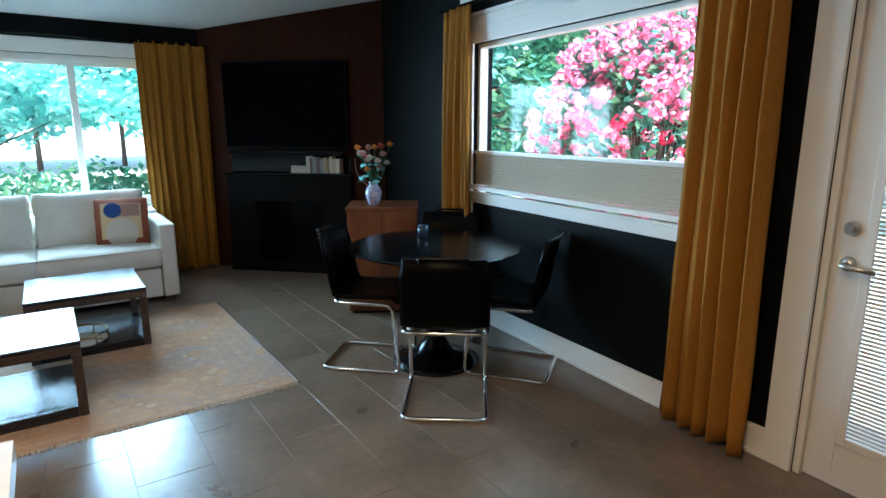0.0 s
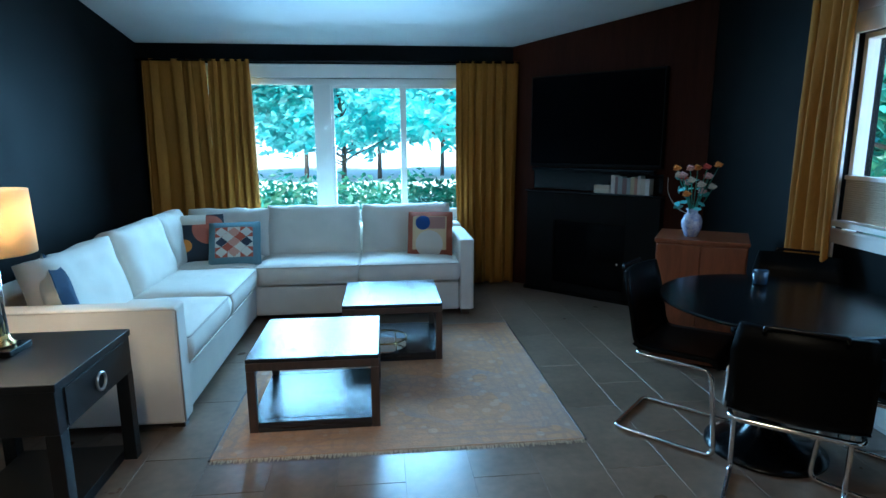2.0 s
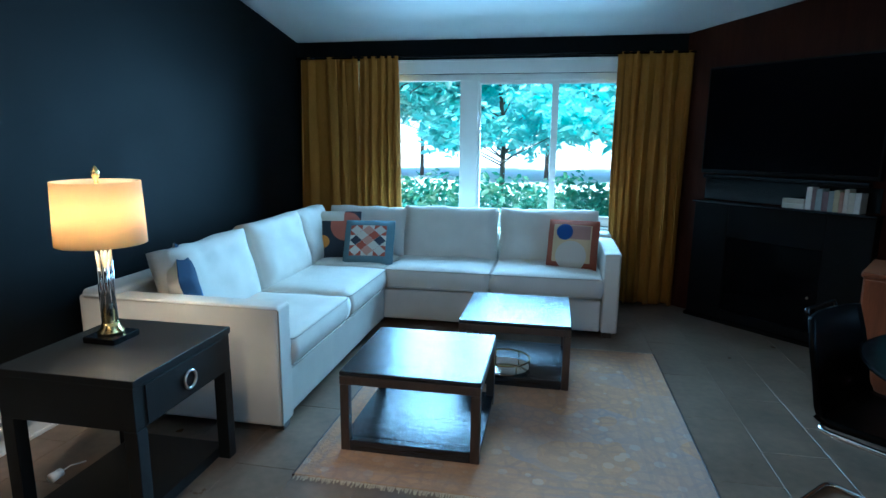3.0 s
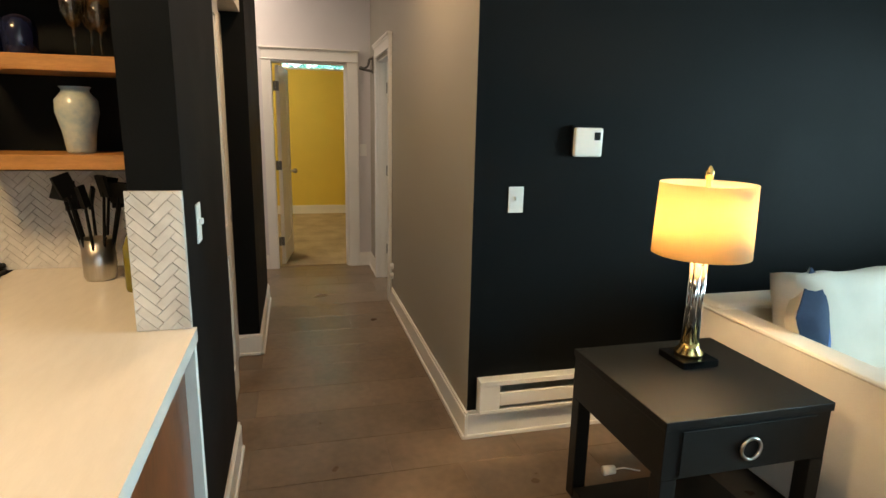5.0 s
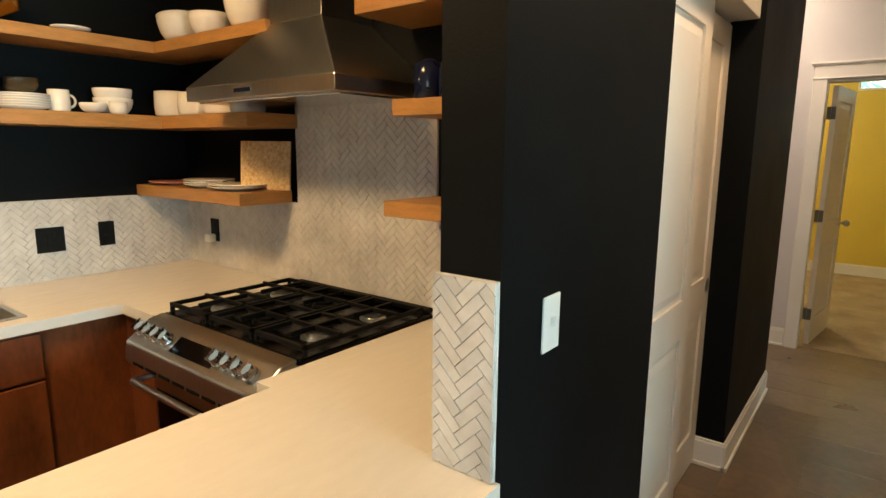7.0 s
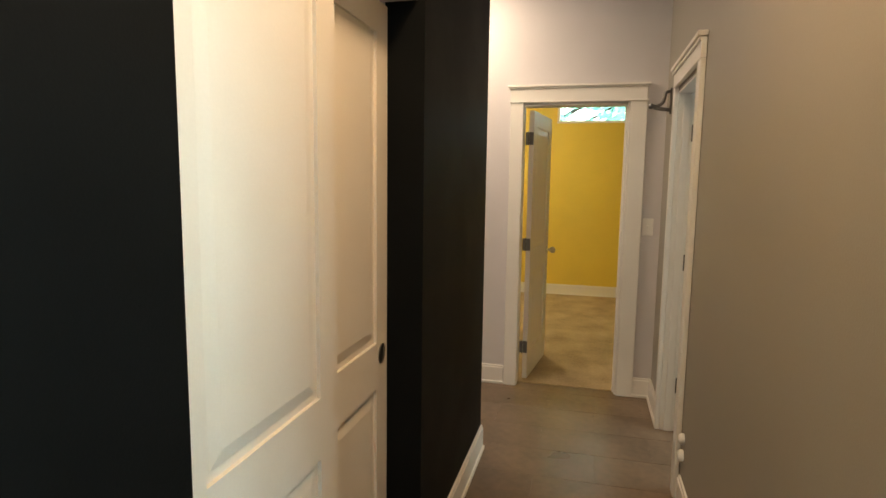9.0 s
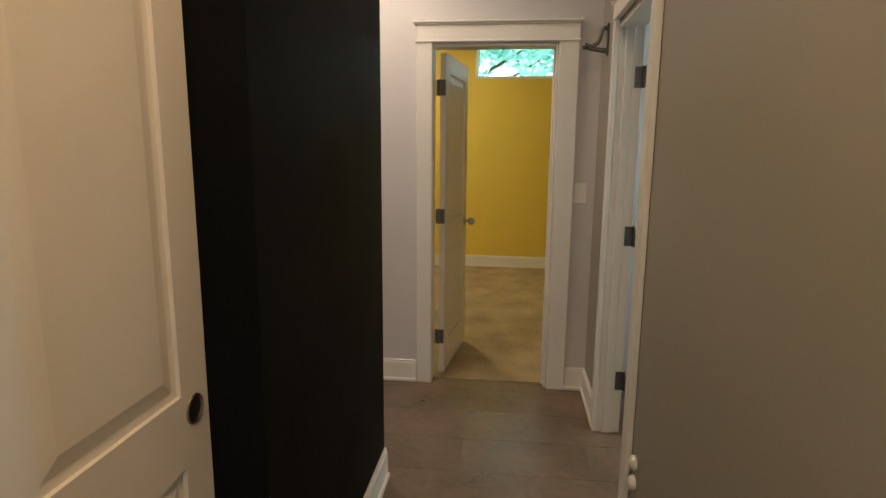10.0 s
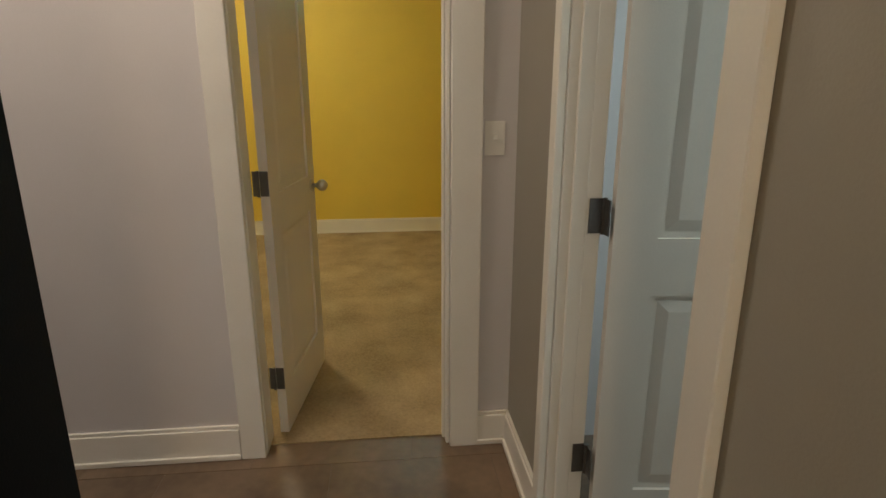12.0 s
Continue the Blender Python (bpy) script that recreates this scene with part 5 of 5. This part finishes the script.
for k in range(9):
    a = k * 0.7
    tip = Vector((0.09 * math.cos(a), 0.09 * math.sin(a), rnd.uniform(0.27, 0.34)))
    cyl(bm, (0.03 * math.cos(a), 0.03 * math.sin(a), 0.03), tip, 0.006, 0.005, 8)
    m = Matrix.Translation(tip) @ Euler((0.2, rnd.uniform(-0.3, 0.3), a)).to_matrix().to_4x4()
    bx(bm, -0.03, 0.03, -0.006, 0.006, -0.03, 0.045, m)
tagged(part("utensils", bm, M_MATTBLACK, ck), "black nylon kitchen utensils", kind="stuff")
turned("oil_bottle", at(-1.75, 1.05, CT), [(0.03, 0.0005), (0.033, 0.01), (0.033, 0.15), (0.014, 0.20), (0.013, 0.25), (0.0001, 0.255)], mat("olive_glass", (0.16, 0.14, 0.02), 0.1, vary=0.1, grain=5, bump=0), "olive oil bottle on the counter", "bottle")
# black outlets on the backsplash
wall_plate("wall_outlet", at(-1.45, -1.186, 1.105, 0), "black double outlet on the marble backsplash", 0.115, 0.115, False, M_MATTBLACK)
wall_plate("wall_outlet", at(-1.69, -1.186, 1.11, 0), "black outlet on the marble backsplash", 0.072, 0.118, False, M_MATTBLACK)
wall_plate("wall_outlet", at(-2.116, -0.93, 1.105, -90), "black outlet on the marble backsplash", 0.072, 0.118, False, M_MATTBLACK)
pl = thing("plug_adapter", at(-2.10, -0.935, 1.065), "white plug-in adapter in the outlet", "plug")
boxes("body", [(-0.006, 0.035, -0.022, 0.022, -0.02, 0.02)], M_PLASTIC, pl, 0.006, 3)

# ---- hall: doors and trim ----


def panel_door(d, w, h, t, panels, material):
    """Leaf in local x (0..w), y (0..t), z (0..h) under d, with recessed panels on both faces."""
    bm = bmesh.new()
    bx(bm, 0, w, 0.010, t - 0.010, 0, h)
    for y0, y1 in ((0.0, 0.0099), (t - 0.0099, t)):
        px0, px1 = panels[0][0], panels[0][1]
        bx(bm, 0, px0, y0, y1, 0, h)
        bx(bm, px1, w, y0, y1, 0, h)
        zs = sorted((p[2], p[3]) for p in panels)
        z = 0
        for a, b_ in zs:
            bx(bm, px0, px1, y0, y1, z, a)
            z = b_
        bx(bm, px0, px1, y0, y1, z, h)
    part("leaf", bm, material, d)
    bm = bmesh.new()
    for x0, x1, z0, z1 in panels:
        for face in (0, 1):
            ya, yb = (0.0095, 0.003) if face == 0 else (t - 0.0095, t - 0.003)
            o = [(x0 + 0.018, z0 + 0.018), (x1 - 0.018, z0 + 0.018), (x1 - 0.018, z1 - 0.018), (x0 + 0.018, z1 - 0.018)]
            i = [(x0 + 0.05, z0 + 0.05), (x1 - 0.05, z0 + 0.05), (x1 - 0.05, z1 - 0.05), (x0 + 0.05, z1 - 0.05)]
            vo = [bm.verts.new((x, ya, z)) for x, z in o]
            vi = [bm.verts.new((x, yb, z)) for x, z in i]
            bm.faces.new(vi)
            for k in range(4):
                bm.faces.new((vo[k], vo[(k + 1) % 4], vi[(k + 1) % 4], vi[k]))
    part("raised_panel", bm, material, d)


tagged(boxes("trim", [(-5.64, -5.615, 1.304, 1.395, 0, 2.062), (-5.64, -5.615, 2.11, 2.22, 0, 2.062), (-5.64, -5.612, 1.304, 2.22, 2.0625, 2.15), (-5.64, -5.595, 1.285, 2.235, 2.1605, 2.176), (-5.64, -5.605, 1.293, 2.227, 2.1505, 2.16), (-5.64, -5.607, 1.296, 2.227, 2.056, 2.0685),
                      (-5.76, -5.641, 1.385, 1.398, 0, 2.05), (-5.76, -5.641, 2.095, 2.109, 0, 2.05), (-5.76, -5.641, 1.398, 2.095, 2.036, 2.049),
                      (-5.715, -5.68, 2.085, 2.0945, 0, 2.036)], M_WHITE, None, 0.003, 1),
       "white craftsman casing of the yellow room doorway", kind="structure")
tagged(boxes("trim", [(-4.385, -4.303, 2.32, 2.344, 0, 2.06), (-5.158, -5.106, 2.32, 2.344, 0, 2.06), (-5.158, -4.303, 2.318, 2.344, 2.061, 2.155), (-5.175, -4.288, 2.300, 2.344, 2.1555, 2.178), (-5.168, -4.295, 2.309, 2.3175, 2.135, 2.155),
                      (-4.389, -4.376, 2.345, 2.46, 0, 2.04), (-5.119, -5.105, 2.345, 2.46, 0, 2.04), (-5.105, -4.389, 2.345, 2.46, 2.026, 2.039),
                      (-5.1045, -5.094, 2.372, 2.415, 0, 2.026), (-4.4, -4.3895, 2.372, 2.415, 0, 2.026)], M_WHITE, None, 0.003, 1),
       "white casing of the side doorway", kind="structure")
d2 = thing("door_2", pose(-5.768, 1.459, 0.012, 0, 0, 172.8), "open white two-panel door into the yellow room", "door")
tagged(d2, kind="structure")
PN = [(0.11, 0.555, 0.20, 0.82), (0.11, 0.555, 0.98, 1.90)]
panel_door(d2, 0.665, 2.01, 0.035, PN, M_DOOR)
for z in (0.245, 1.03, 1.81):
    bm = bmesh.new()
    bx(bm, -0.003, -0.0005, 0.002, 0.033, z - 0.046, z + 0.046)
    cyl(bm, (-0.004, 0.040, z - 0.048), (-0.004, 0.040, z + 0.048), 0.006, n=10)
    bx(bm, -0.003, -0.0005, 0.045, 0.060, z - 0.046, z + 0.046)
    part("hinge", bm, M_HINGE, d2, label="dark steel butt hinge")
bm = bmesh.new()
for sg, y0 in ((-1, 0.0), (1, 0.035)):
    cyl(bm, (0.60, y0, 0.93), (0.60, y0 + sg * 0.008, 0.93), 0.030, 0.028, 20)
    cyl(bm, (0.60, y0 + sg * 0.008, 0.93), (0.60, y0 + sg * 0.035, 0.93), 0.010)
    bmesh.ops.create_uvsphere(bm, u_segments=18, v_segments=12, radius=0.027, matrix=Matrix.Translation((0.60, y0 + sg * 0.052, 0.93)))
part("knob", bm, M_STEEL, d2, smooth=True, label="satin nickel door knob")
d3 = thing("door_3", pose(-5.052, 2.476, 0.012, 0, 0, 84), "open white two-panel door into the side room", "door")
tagged(d3, kind="structure")
panel_door(d3, 0.70, 2.01, 0.035, [(0.12, 0.58, 0.20, 0.82), (0.12, 0.58, 0.98, 1.90)], M_DOOR)
bm = bmesh.new()
for z in (0.29, 1.044, 1.80):
    bx(bm, -5.104, -5.100, 2.424, 2.462, z - 0.048, z + 0.048)
    cyl(bm, (-5.095, 2.464, z - 0.05), (-5.095, 2.464, z + 0.05), 0.007, n=10)
    bx(bm, -5.092, -5.060, 2.463, 2.467, z - 0.048, z + 0.048)
tagged(part("trim", bm, M_HINGE), "dark steel hinges on the side door jamb", kind="structure")

cl = thing("closet_doors", at(-2.24, 1.18, 0), "pair of white sliding closet doors with raised panels", "door")
tagged(cl, kind="structure")
for x1, x0, y in ((0.022, -0.62, 0.025), (-0.55, -1.115, -0.015)):
    w = x1 - x0
    leaf = new("leaf_pair")
    leaf.parent = cl
    leaf.matrix_basis = at(x0, y, 0.012)
    panel_door(leaf, w, 2.06, 0.035, [(0.10, w - 0.10, 0.18, 0.79), (0.10, w - 0.10, 0.95, 1.96)], M_DOOR)
    leaf.name = "sliding_leaf"
    bm = bmesh.new()
    px = 0.055 if x0 < -1 else w - 0.055
    lathe(bm, [(0.0001, 0.0), (0.024, 0.0), (0.030, 0.004), (0.033, 0.002), (0.033, -0.004), (0.0001, -0.004)], 24)
    bmesh.ops.transform(bm, matrix=Matrix.Translation((px, 0.0355, 0.905)) @ pose(0, 0, 0, -90), verts=bm.verts)
    part("finger_pull", bm, M_STEEL, leaf, label="round recessed finger pull")
boxes("head_track", [(-1.12, 0.0, 0.0, 0.125, 2.09, 2.2), (-1.12, 0.0, -0.07, 0.0, 2.12, 2.2)], M_WHITE, cl, 0.003)
hk = thing("wall_hook", at(-5.42, 2.344, 2.03, 180), "dark bronze curved bracket hook on the hall wall", "hook")
boxes("plate", [(-0.02, 0.02, 0.0005, 0.010, -0.085, 0.075)], M_HINGE, hk, 0.003)
bm = bmesh.new()
tube(bm, rounded([(0, 0.008, 0.055), (0, 0.035, 0.05), (0, 0.05, -0.02), (0, 0.09, -0.04), (0, 0.12, -0.03)], 0.03), 0.011, 10)
tube(bm, rounded([(0, 0.008, -0.06), (0, 0.05, -0.055), (0, 0.105, -0.045)], 0.03), 0.012, 10)
bmesh.ops.create_uvsphere(bm, u_segments=12, v_segments=8, radius=0.018, matrix=Matrix.Translation((0, 0.118, -0.036)))
part("hook", bm, M_HINGE, hk, smooth=True)
nl = thing("wall_bumper", at(-4.235, 2.344, 0.33, 180), "white round door bumper on the hall wall", "bumper", "hall wall bumpers")
bm = bmesh.new()
lathe(bm, [(0.028, 0.0), (0.027, 0.012), (0.02, 0.022), (0.0001, 0.026)], 20)
bmesh.ops.transform(bm, matrix=pose(0, 0, 0, -90), verts=bm.verts)
part("disc", bm, M_PLASTIC, nl, smooth=True)
copy_thing(nl, at(-4.235, 2.344, 0.25, 180))
wy = thing("window_4", at(-9.27, 2.36, 0), "high white-framed window in the yellow wall", "window")
tagged(wy, kind="structure")
boxes("frame", [(-0.10, 0.004, -0.94, 0.94, 2.27, 2.30), (-0.10, 0.004, -0.94, 0.94, 2.82, 2.85), (-0.10, 0.004, -0.94, -0.91, 2.30, 2.82), (-0.10, 0.004, 0.91, 0.94, 2.30, 2.82)], M_WHITE, wy, 0.003)
boxes("pane", [(-0.06, -0.055, -0.91, 0.91, 2.30, 2.82)], M_GLASS, wy).visible_shadow = False
cord = thing("charger_plug", at(-1.60, 2.80, 0.051), "white charger with a short cable on the shelf", "plug")
bm = bmesh.new()
cyl(bm, (0, 0, 0.022), (0, 0.05, 0.022), 0.021, 0.018, 14)
tube(bm, [(0, 0.05, 0.022), (0.01, 0.09, 0.03), (0.0, 0.13, 0.012), (0.01, 0.17, 0.004)], 0.003, 6)
part("body", bm, M_PLASTIC, cord, smooth=True)
# ---- outdoors ----
struct("ground", [(-300, 300, -300, 600, -0.8, -0.45)], M_GRASS, "pale sunlit lawn around the house")


def leaf_cloud(name, centres, count, size, material, label, category, seed=0, squash=1.0, kind="stuff"):
    """Many small leaves scattered in overlapping clumps."""
    rnd = random.Random(seed)
    verts, faces = [], []
    for k in range(count):
        c, r = centres[rnd.randrange(len(centres))]
        d = Vector((rnd.gauss(0, 1), rnd.gauss(0, 1), rnd.gauss(0, 1))).normalized() * r * rnd.uniform(0.35, 1.0)
        d.z *= squash
        p = Vector(c) + d
        e = Euler((rnd.uniform(-1.1, 1.1), rnd.uniform(-1.1, 1.1), rnd.uniform(0, 6.3))).to_matrix()
        s = size * rnd.uniform(0.6, 1.4)
        i = len(verts)
        for q in ((0, -s, 0), (s * 0.5, -s * 0.1, s * 0.12), (0, s, 0), (-s * 0.5, -s * 0.1, s * 0.12)):
            verts.append(p + e @ Vector(q))
        faces.append((i, i + 1, i + 2, i + 3))
    me = bpy.data.meshes.new(name)
    me.from_pydata(verts, [], faces)
    me.materials.append(material)
    ob = new(name, me)
    return tagged(ob, label, category, kind=kind)


def tree(name, x, y, height, r, clumps, spread, count, size, material, label, seed, low=0.4):
    t = thing(name, at(x, y, -0.46), label, "tree")
    rnd = random.Random(seed)
    bm = bmesh.new()
    top = Vector((rnd.uniform(-0.3, 0.3), rnd.uniform(-0.3, 0.3), height))
    pts = [Vector((0, 0, -0.05)), Vector((0.05, 0.03, height * 0.35)), top * 0.7, top]
    for a, b_, ra, rb in zip(pts, pts[1:], (r, r * 0.8, r * 0.55), (r * 0.8, r * 0.55, r * 0.2)):
        cyl(bm, a, b_, ra, rb, 10)
    cents = []
    for k in range(clumps):
        h = height * rnd.uniform(low, 1.0)
        a = rnd.uniform(0, math.tau)
        d = spread * rnd.uniform(0.3, 1.0)
        tip = Vector((d * math.cos(a), d * math.sin(a), h + 0.2 * d))
        cyl(bm, Vector((0, 0, h * 0.85)), tip, r * 0.28, r * 0.06, 6)
        cents.append((tip, spread * rnd.uniform(0.22, 0.4)))
    part("trunk", bm, M_BARK, t, smooth=True)
    crown = leaf_cloud("crown", cents, count, size, material, "", "", seed, 0.55)
    crown.parent = t
    return t


hc = [((-7 + 0.45 * k, 10.4 + 0.35 * math.sin(k * 1.7), 0.28 + 0.12 * math.sin(k * 2.3)), 0.72) for k in range(32)]
leaf_cloud("hedge", hc, 22000, 0.07, M_HEDGE, "dense green hedge across the lawn", "hedge", 4, 0.9)
tree("tree", 1.55, 9.9, 4.4, 0.09, 44, 1.9, 9000, 0.085, M_LEAF2, "slender leafy tree near the window", 6, 0.36)
tree("tree", -0.65, 12.5, 5.2, 0.06, 44, 2.4, 9000, 0.10, M_LEAF2, "slender multi-limbed leafy tree", 7, 0.33)
tree("tree", -3.4, 11.8, 5.6, 0.12, 48, 2.8, 11000, 0.10, M_LEAF, "broad leafy tree over the lawn", 8, 0.40)
tree("tree", 4.6, 13.5, 6.0, 0.13, 46, 2.8, 10000, 0.11, M_LEAF, "broad leafy tree over the lawn", 9, 0.42)
for k, x in enumerate((-14, -10.5, -7, -3.5, 0, 3.5, 7, 10.5)):
    tree("tree", x, 29 + (k % 3) * 2, 9.5, 0.12, 80, 4.6, 13000, 0.26, M_LEAF if k % 3 == 1 else M_LEAF2, "tall leafy tree at the far side", 20 + k, 0.27)

# rhododendron outside the wide window
rh = thing("rhododendron", at(5.35, 3.75, -0.46), "large rhododendron bush covered in pink and red blooms", "bush")
rnd = random.Random(31)
bm = bmesh.new()
heads = []
for k in range(1250):
    a, e = rnd.uniform(0, math.tau), rnd.uniform(-0.2, 1.45)
    rr = rnd.uniform(0.82, 1.05)
    p = Vector((1.35 * math.cos(a) * math.cos(e), 1.55 * math.sin(a) * math.cos(e), 1.25 + 1.75 * math.sin(e))) * rr
    heads.append((p, rnd.uniform(0.045, 0.075), p.z))
for k in range(0, 60):
    p = heads[k * 9][0]
    cyl(bm, (0.1 * math.cos(k), 0.1 * math.sin(k), 0.0), p * 0.92, 0.03, 0.008, 5)
part("branch", bm, M_BARK, rh)
lots = {"pink": ([], []), "red": ([], [])}
for p, r, z in heads:
    vs_, fs_ = lots["red" if (z < 2.0 and rnd.random() < 0.55) else "pink"]
    for j in range(18):
        d = Vector((rnd.gauss(0, 1), rnd.gauss(0, 1), rnd.gauss(0, 1))).normalized()
        c = p + d * r * rnd.uniform(0.7, 1.0)
        q = d.to_track_quat("Z", "Y").to_matrix() @ Euler((rnd.uniform(-0.5, 0.5), rnd.uniform(-0.5, 0.5), rnd.uniform(0, 6))).to_matrix()
        s = r * rnd.uniform(0.30, 0.50)
        i = len(vs_)
        for u in ((-s, -s * 0.4, 0.2 * s), (0, -s, 0), (s, -s * 0.4, 0.2 * s), (s * 0.6, s, 0.3 * s), (-s * 0.6, s, 0.3 * s)):
            vs_.append(c + q @ Vector(u))
        fs_.append((i, i + 1, i + 2, i + 3, i + 4))
for nm, material in (("pink", M_PINK), ("red", M_RED)):
    me = bpy.data.meshes.new("bloom")
    me.from_pydata(lots[nm][0], [], lots[nm][1])
    me.materials.append(material)
    o = new("bloom", me)
    o.parent = rh
    tagged(o, nm + " flower trusses", kind="stuff")
lv = leaf_cloud("foliage", [(h[0] * 0.93, 0.22) for h in heads], 6500, 0.06, M_HEDGE, "dark green leathery leaves", "", 12)
lv.parent = rh
for k, (x, y, r, h) in enumerate(((5.6, 8.2, 0.16, 11), (7.4, 9.4, 0.20, 12), (8.6, 7.6, 0.22, 12), (6.6, 11.5, 0.18, 12), (10.5, 9.6, 0.25, 13), (11.5, 5.5, 0.22, 12), (9.2, 12.5, 0.2, 12), (12.0, 2.5, 0.25, 13))):
    tree("tree", x, y, h, r, 30, 2.4, 4200, 0.12, M_LEAF if k % 2 else M_HEDGE, "tall dark-trunked conifer wood tree", 40 + k, 0.08)
for k, (x, y) in enumerate(((14, 14), (18, 9), (17, 3), (12, 18), (20, 15), (8, 20))):
    tree("tree", x, y, 13, 0.3, 46, 3.8, 5200, 0.22, M_LEAF, "tall leafy tree in the wood behind", 60 + k, 0.05)
for k, (x, y) in enumerate(((-12.0, 1.2), (-12.8, 3.4), (-13.6, -0.6))):
    tree("tree", x, y, 6.5, 0.14, 34, 2.2, 5200, 0.09, M_LEAF2, "leafy tree outside the high window", 80 + k, 0.35)

# ---- marble herringbone ----


def herringbone(u0, u1, v0, v1, m, parent=None, separate=False, long=0.075, wide=0.024, gap=0.0004, thick=0.006):
    """Pieces laid in V rows in the plane u, v; m maps (u, v, out) to the world."""
    s = math.sqrt(0.5)
    pieces, n = [], 3
    cu, cv = (u0 + u1) / 2, (v0 + v1) / 2
    reach = int(((u1 - u0) + (v1 - v0)) * 0.75 / wide) + 5
    for a0 in range(-reach, reach):
        for b0 in range(-reach, reach):
            k = (a0 - b0) % (2 * n)
            if k == 0:
                x0, x1, y0, y1 = a0, a0 + n, b0, b0 + 1
            elif k == 2 * n - 1:
                x0, x1, y0, y1 = a0, a0 + 1, b0, b0 + n
            else:
                continue
            x0, x1, y0, y1 = x0 * wide + gap, x1 * wide - gap, y0 * wide + gap, y1 * wide - gap
            corners = [(cu + (x - y) * s, cv + (x + y) * s) for x, y in ((x0, y0), (x1, y0), (x1, y1), (x0, y1))]
            poly = corners
            for axis, lim, keep in ((0, u0, 1), (0, u1, -1), (1, v0, 1), (1, v1, -1)):
                out = []
                for i, p in enumerate(poly):
                    q = poly[(i + 1) % len(poly)]
                    a, b_ = keep * (p[axis] - lim), keep * (q[axis] - lim)
                    if a >= 0:
                        out.append(p)
                    if (a > 0) != (b_ > 0) and abs(a - b_) > 1e-9:
                        t = a / (a - b_)
                        out.append((p[0] + t * (q[0] - p[0]), p[1] + t * (q[1] - p[1])))
                poly = out
                if len(poly) < 3:
                    break
            if len(poly) < 3:
                continue
            area = abs(sum(p[0] * q[1] - q[0] * p[1] for p, q in zip(poly, poly[1:] + poly[:1]))) / 2
            if area < 1.5e-5:
                continue
            pieces.append(poly)
    return pieces


def tiled(name, pieces, m, parent, separate, thick=0.006):
    rnd = random.Random(len(pieces))
    bm = bmesh.new()
    for poly in pieces:
        th = thick + rnd.uniform(-0.0004, 0.0006)
        lo = [bm.verts.new(m @ Vector((u, v, 0.0))) for u, v in poly]
        cu, cv = sum(p[0] for p in poly) / len(poly), sum(p[1] for p in poly) / len(poly)
        hi = [bm.verts.new(m @ Vector((u + (cu - u) * 0.03, v + (cv - v) * 0.03, th + rnd.uniform(-0.0005, 0.0005)))) for u, v in poly]
        try:
            bm.faces.new(hi)
            for k in range(len(poly)):
                bm.faces.new((lo[k], lo[(k + 1) % len(poly)], hi[(k + 1) % len(poly)], hi[k]))
        except ValueError:
            pass
        if separate:
            part("tile", bm, M_MARBLE, parent)
            bm = bmesh.new()
    if separate:
        bm.free()
        return None
    return tagged(part(name, bm, M_MARBLE, parent), "marble herringbone pieces", kind="stuff")


def frame3(o, u, v):
    u, v = Vector(u), Vector(v)
    w = u.cross(v)
    return Matrix.Translation(o) @ Matrix((u, v, w)).transposed().to_4x4()


sp = tagged(boxes("backsplash", [(-2.129, -2.124, -1.195, 1.154, CT + 0.001, 1.287), (-2.129, -2.124, -0.255, 0.53, 1.287, 1.72), (-2.124, 0.6, -1.199, -1.194, CT + 0.001, 1.287)], M_GROUT2), "white marble herringbone backsplash", kind="structure")
MB = frame3((-2.124, 0, 0), (0, 1, 0), (0, 0, 1))
MS = frame3((0, -1.194, 0), (-1, 0, 0), (0, 0, 1))
tiled("tile_field", herringbone(-1.19, 1.15, CT + 0.001, 1.287, MB), MB, sp, False)
tiled("tile_field", herringbone(-0.255, 0.53, 1.288, 1.715, MB), MB, sp, False)
tiled("tile_field", herringbone(0.2, 2.12, CT + 0.001, 1.287, MS), MS, sp, False)
pt = tagged(boxes("tiled_wall_end", [(-1.334, -1.326, 1.148, 1.289, CT + 0.001, 1.30)], M_GROUT2), "white marble herringbone on the wall end", kind="structure")
ME = frame3((-1.326, 0, 0), (0, 1, 0), (0, 0, 1))
tiled("tile", herringbone(1.149, 1.288, CT + 0.002, 1.299, ME), ME, pt, True)

# ---- floor tiles ----
fl = tagged(new("floor"), "brown-grey stone floor tiles laid in a running bond", kind="structure")
TW, TL = 0.305, 0.61
bm = bmesh.new()
bx(bm, -TW / 2 + 0.0012, TW / 2 - 0.0012, -TL / 2 + 0.0012, TL / 2 - 0.0012, -0.010, 0.0)
bmesh.ops.bevel(bm, geom=[e for e in bm.edges if all(v.co.z > -0.001 for v in e.verts)], offset=0.0006, segments=1, affect="EDGES")
tile_me = bpy.data.meshes.new("floor_tile")
bm.to_mesh(tile_me)
bm.free()
tile_me.materials.append(M_TILE)
rnd = random.Random(77)
for c in range(-20, 10):
    x = 0.24 + TW * (c + 0.5)
    for r in range(-5, 9):
        y = 1.65 + TL * (r + 0.5) + (0 if c % 2 else TL / 2)
        living = -2.2 < x < 2.9 and -1.3 < y < 6.6 and not (x < -1.4 and y < 0.8)
        hall = -5.72 < x <= -2.1 and (1.05 < y < 2.6 or (x < -4.5 and -0.4 < y < 1.2) or (-5.3 < x < -4.0 and y < 4.3 and y > 1))
        if not (living or hall):
            continue
        t = new("floor_tile", tile_me)
        t.parent = fl
        t.matrix_basis = at(x, y, 0, 180 * rnd.randrange(2))
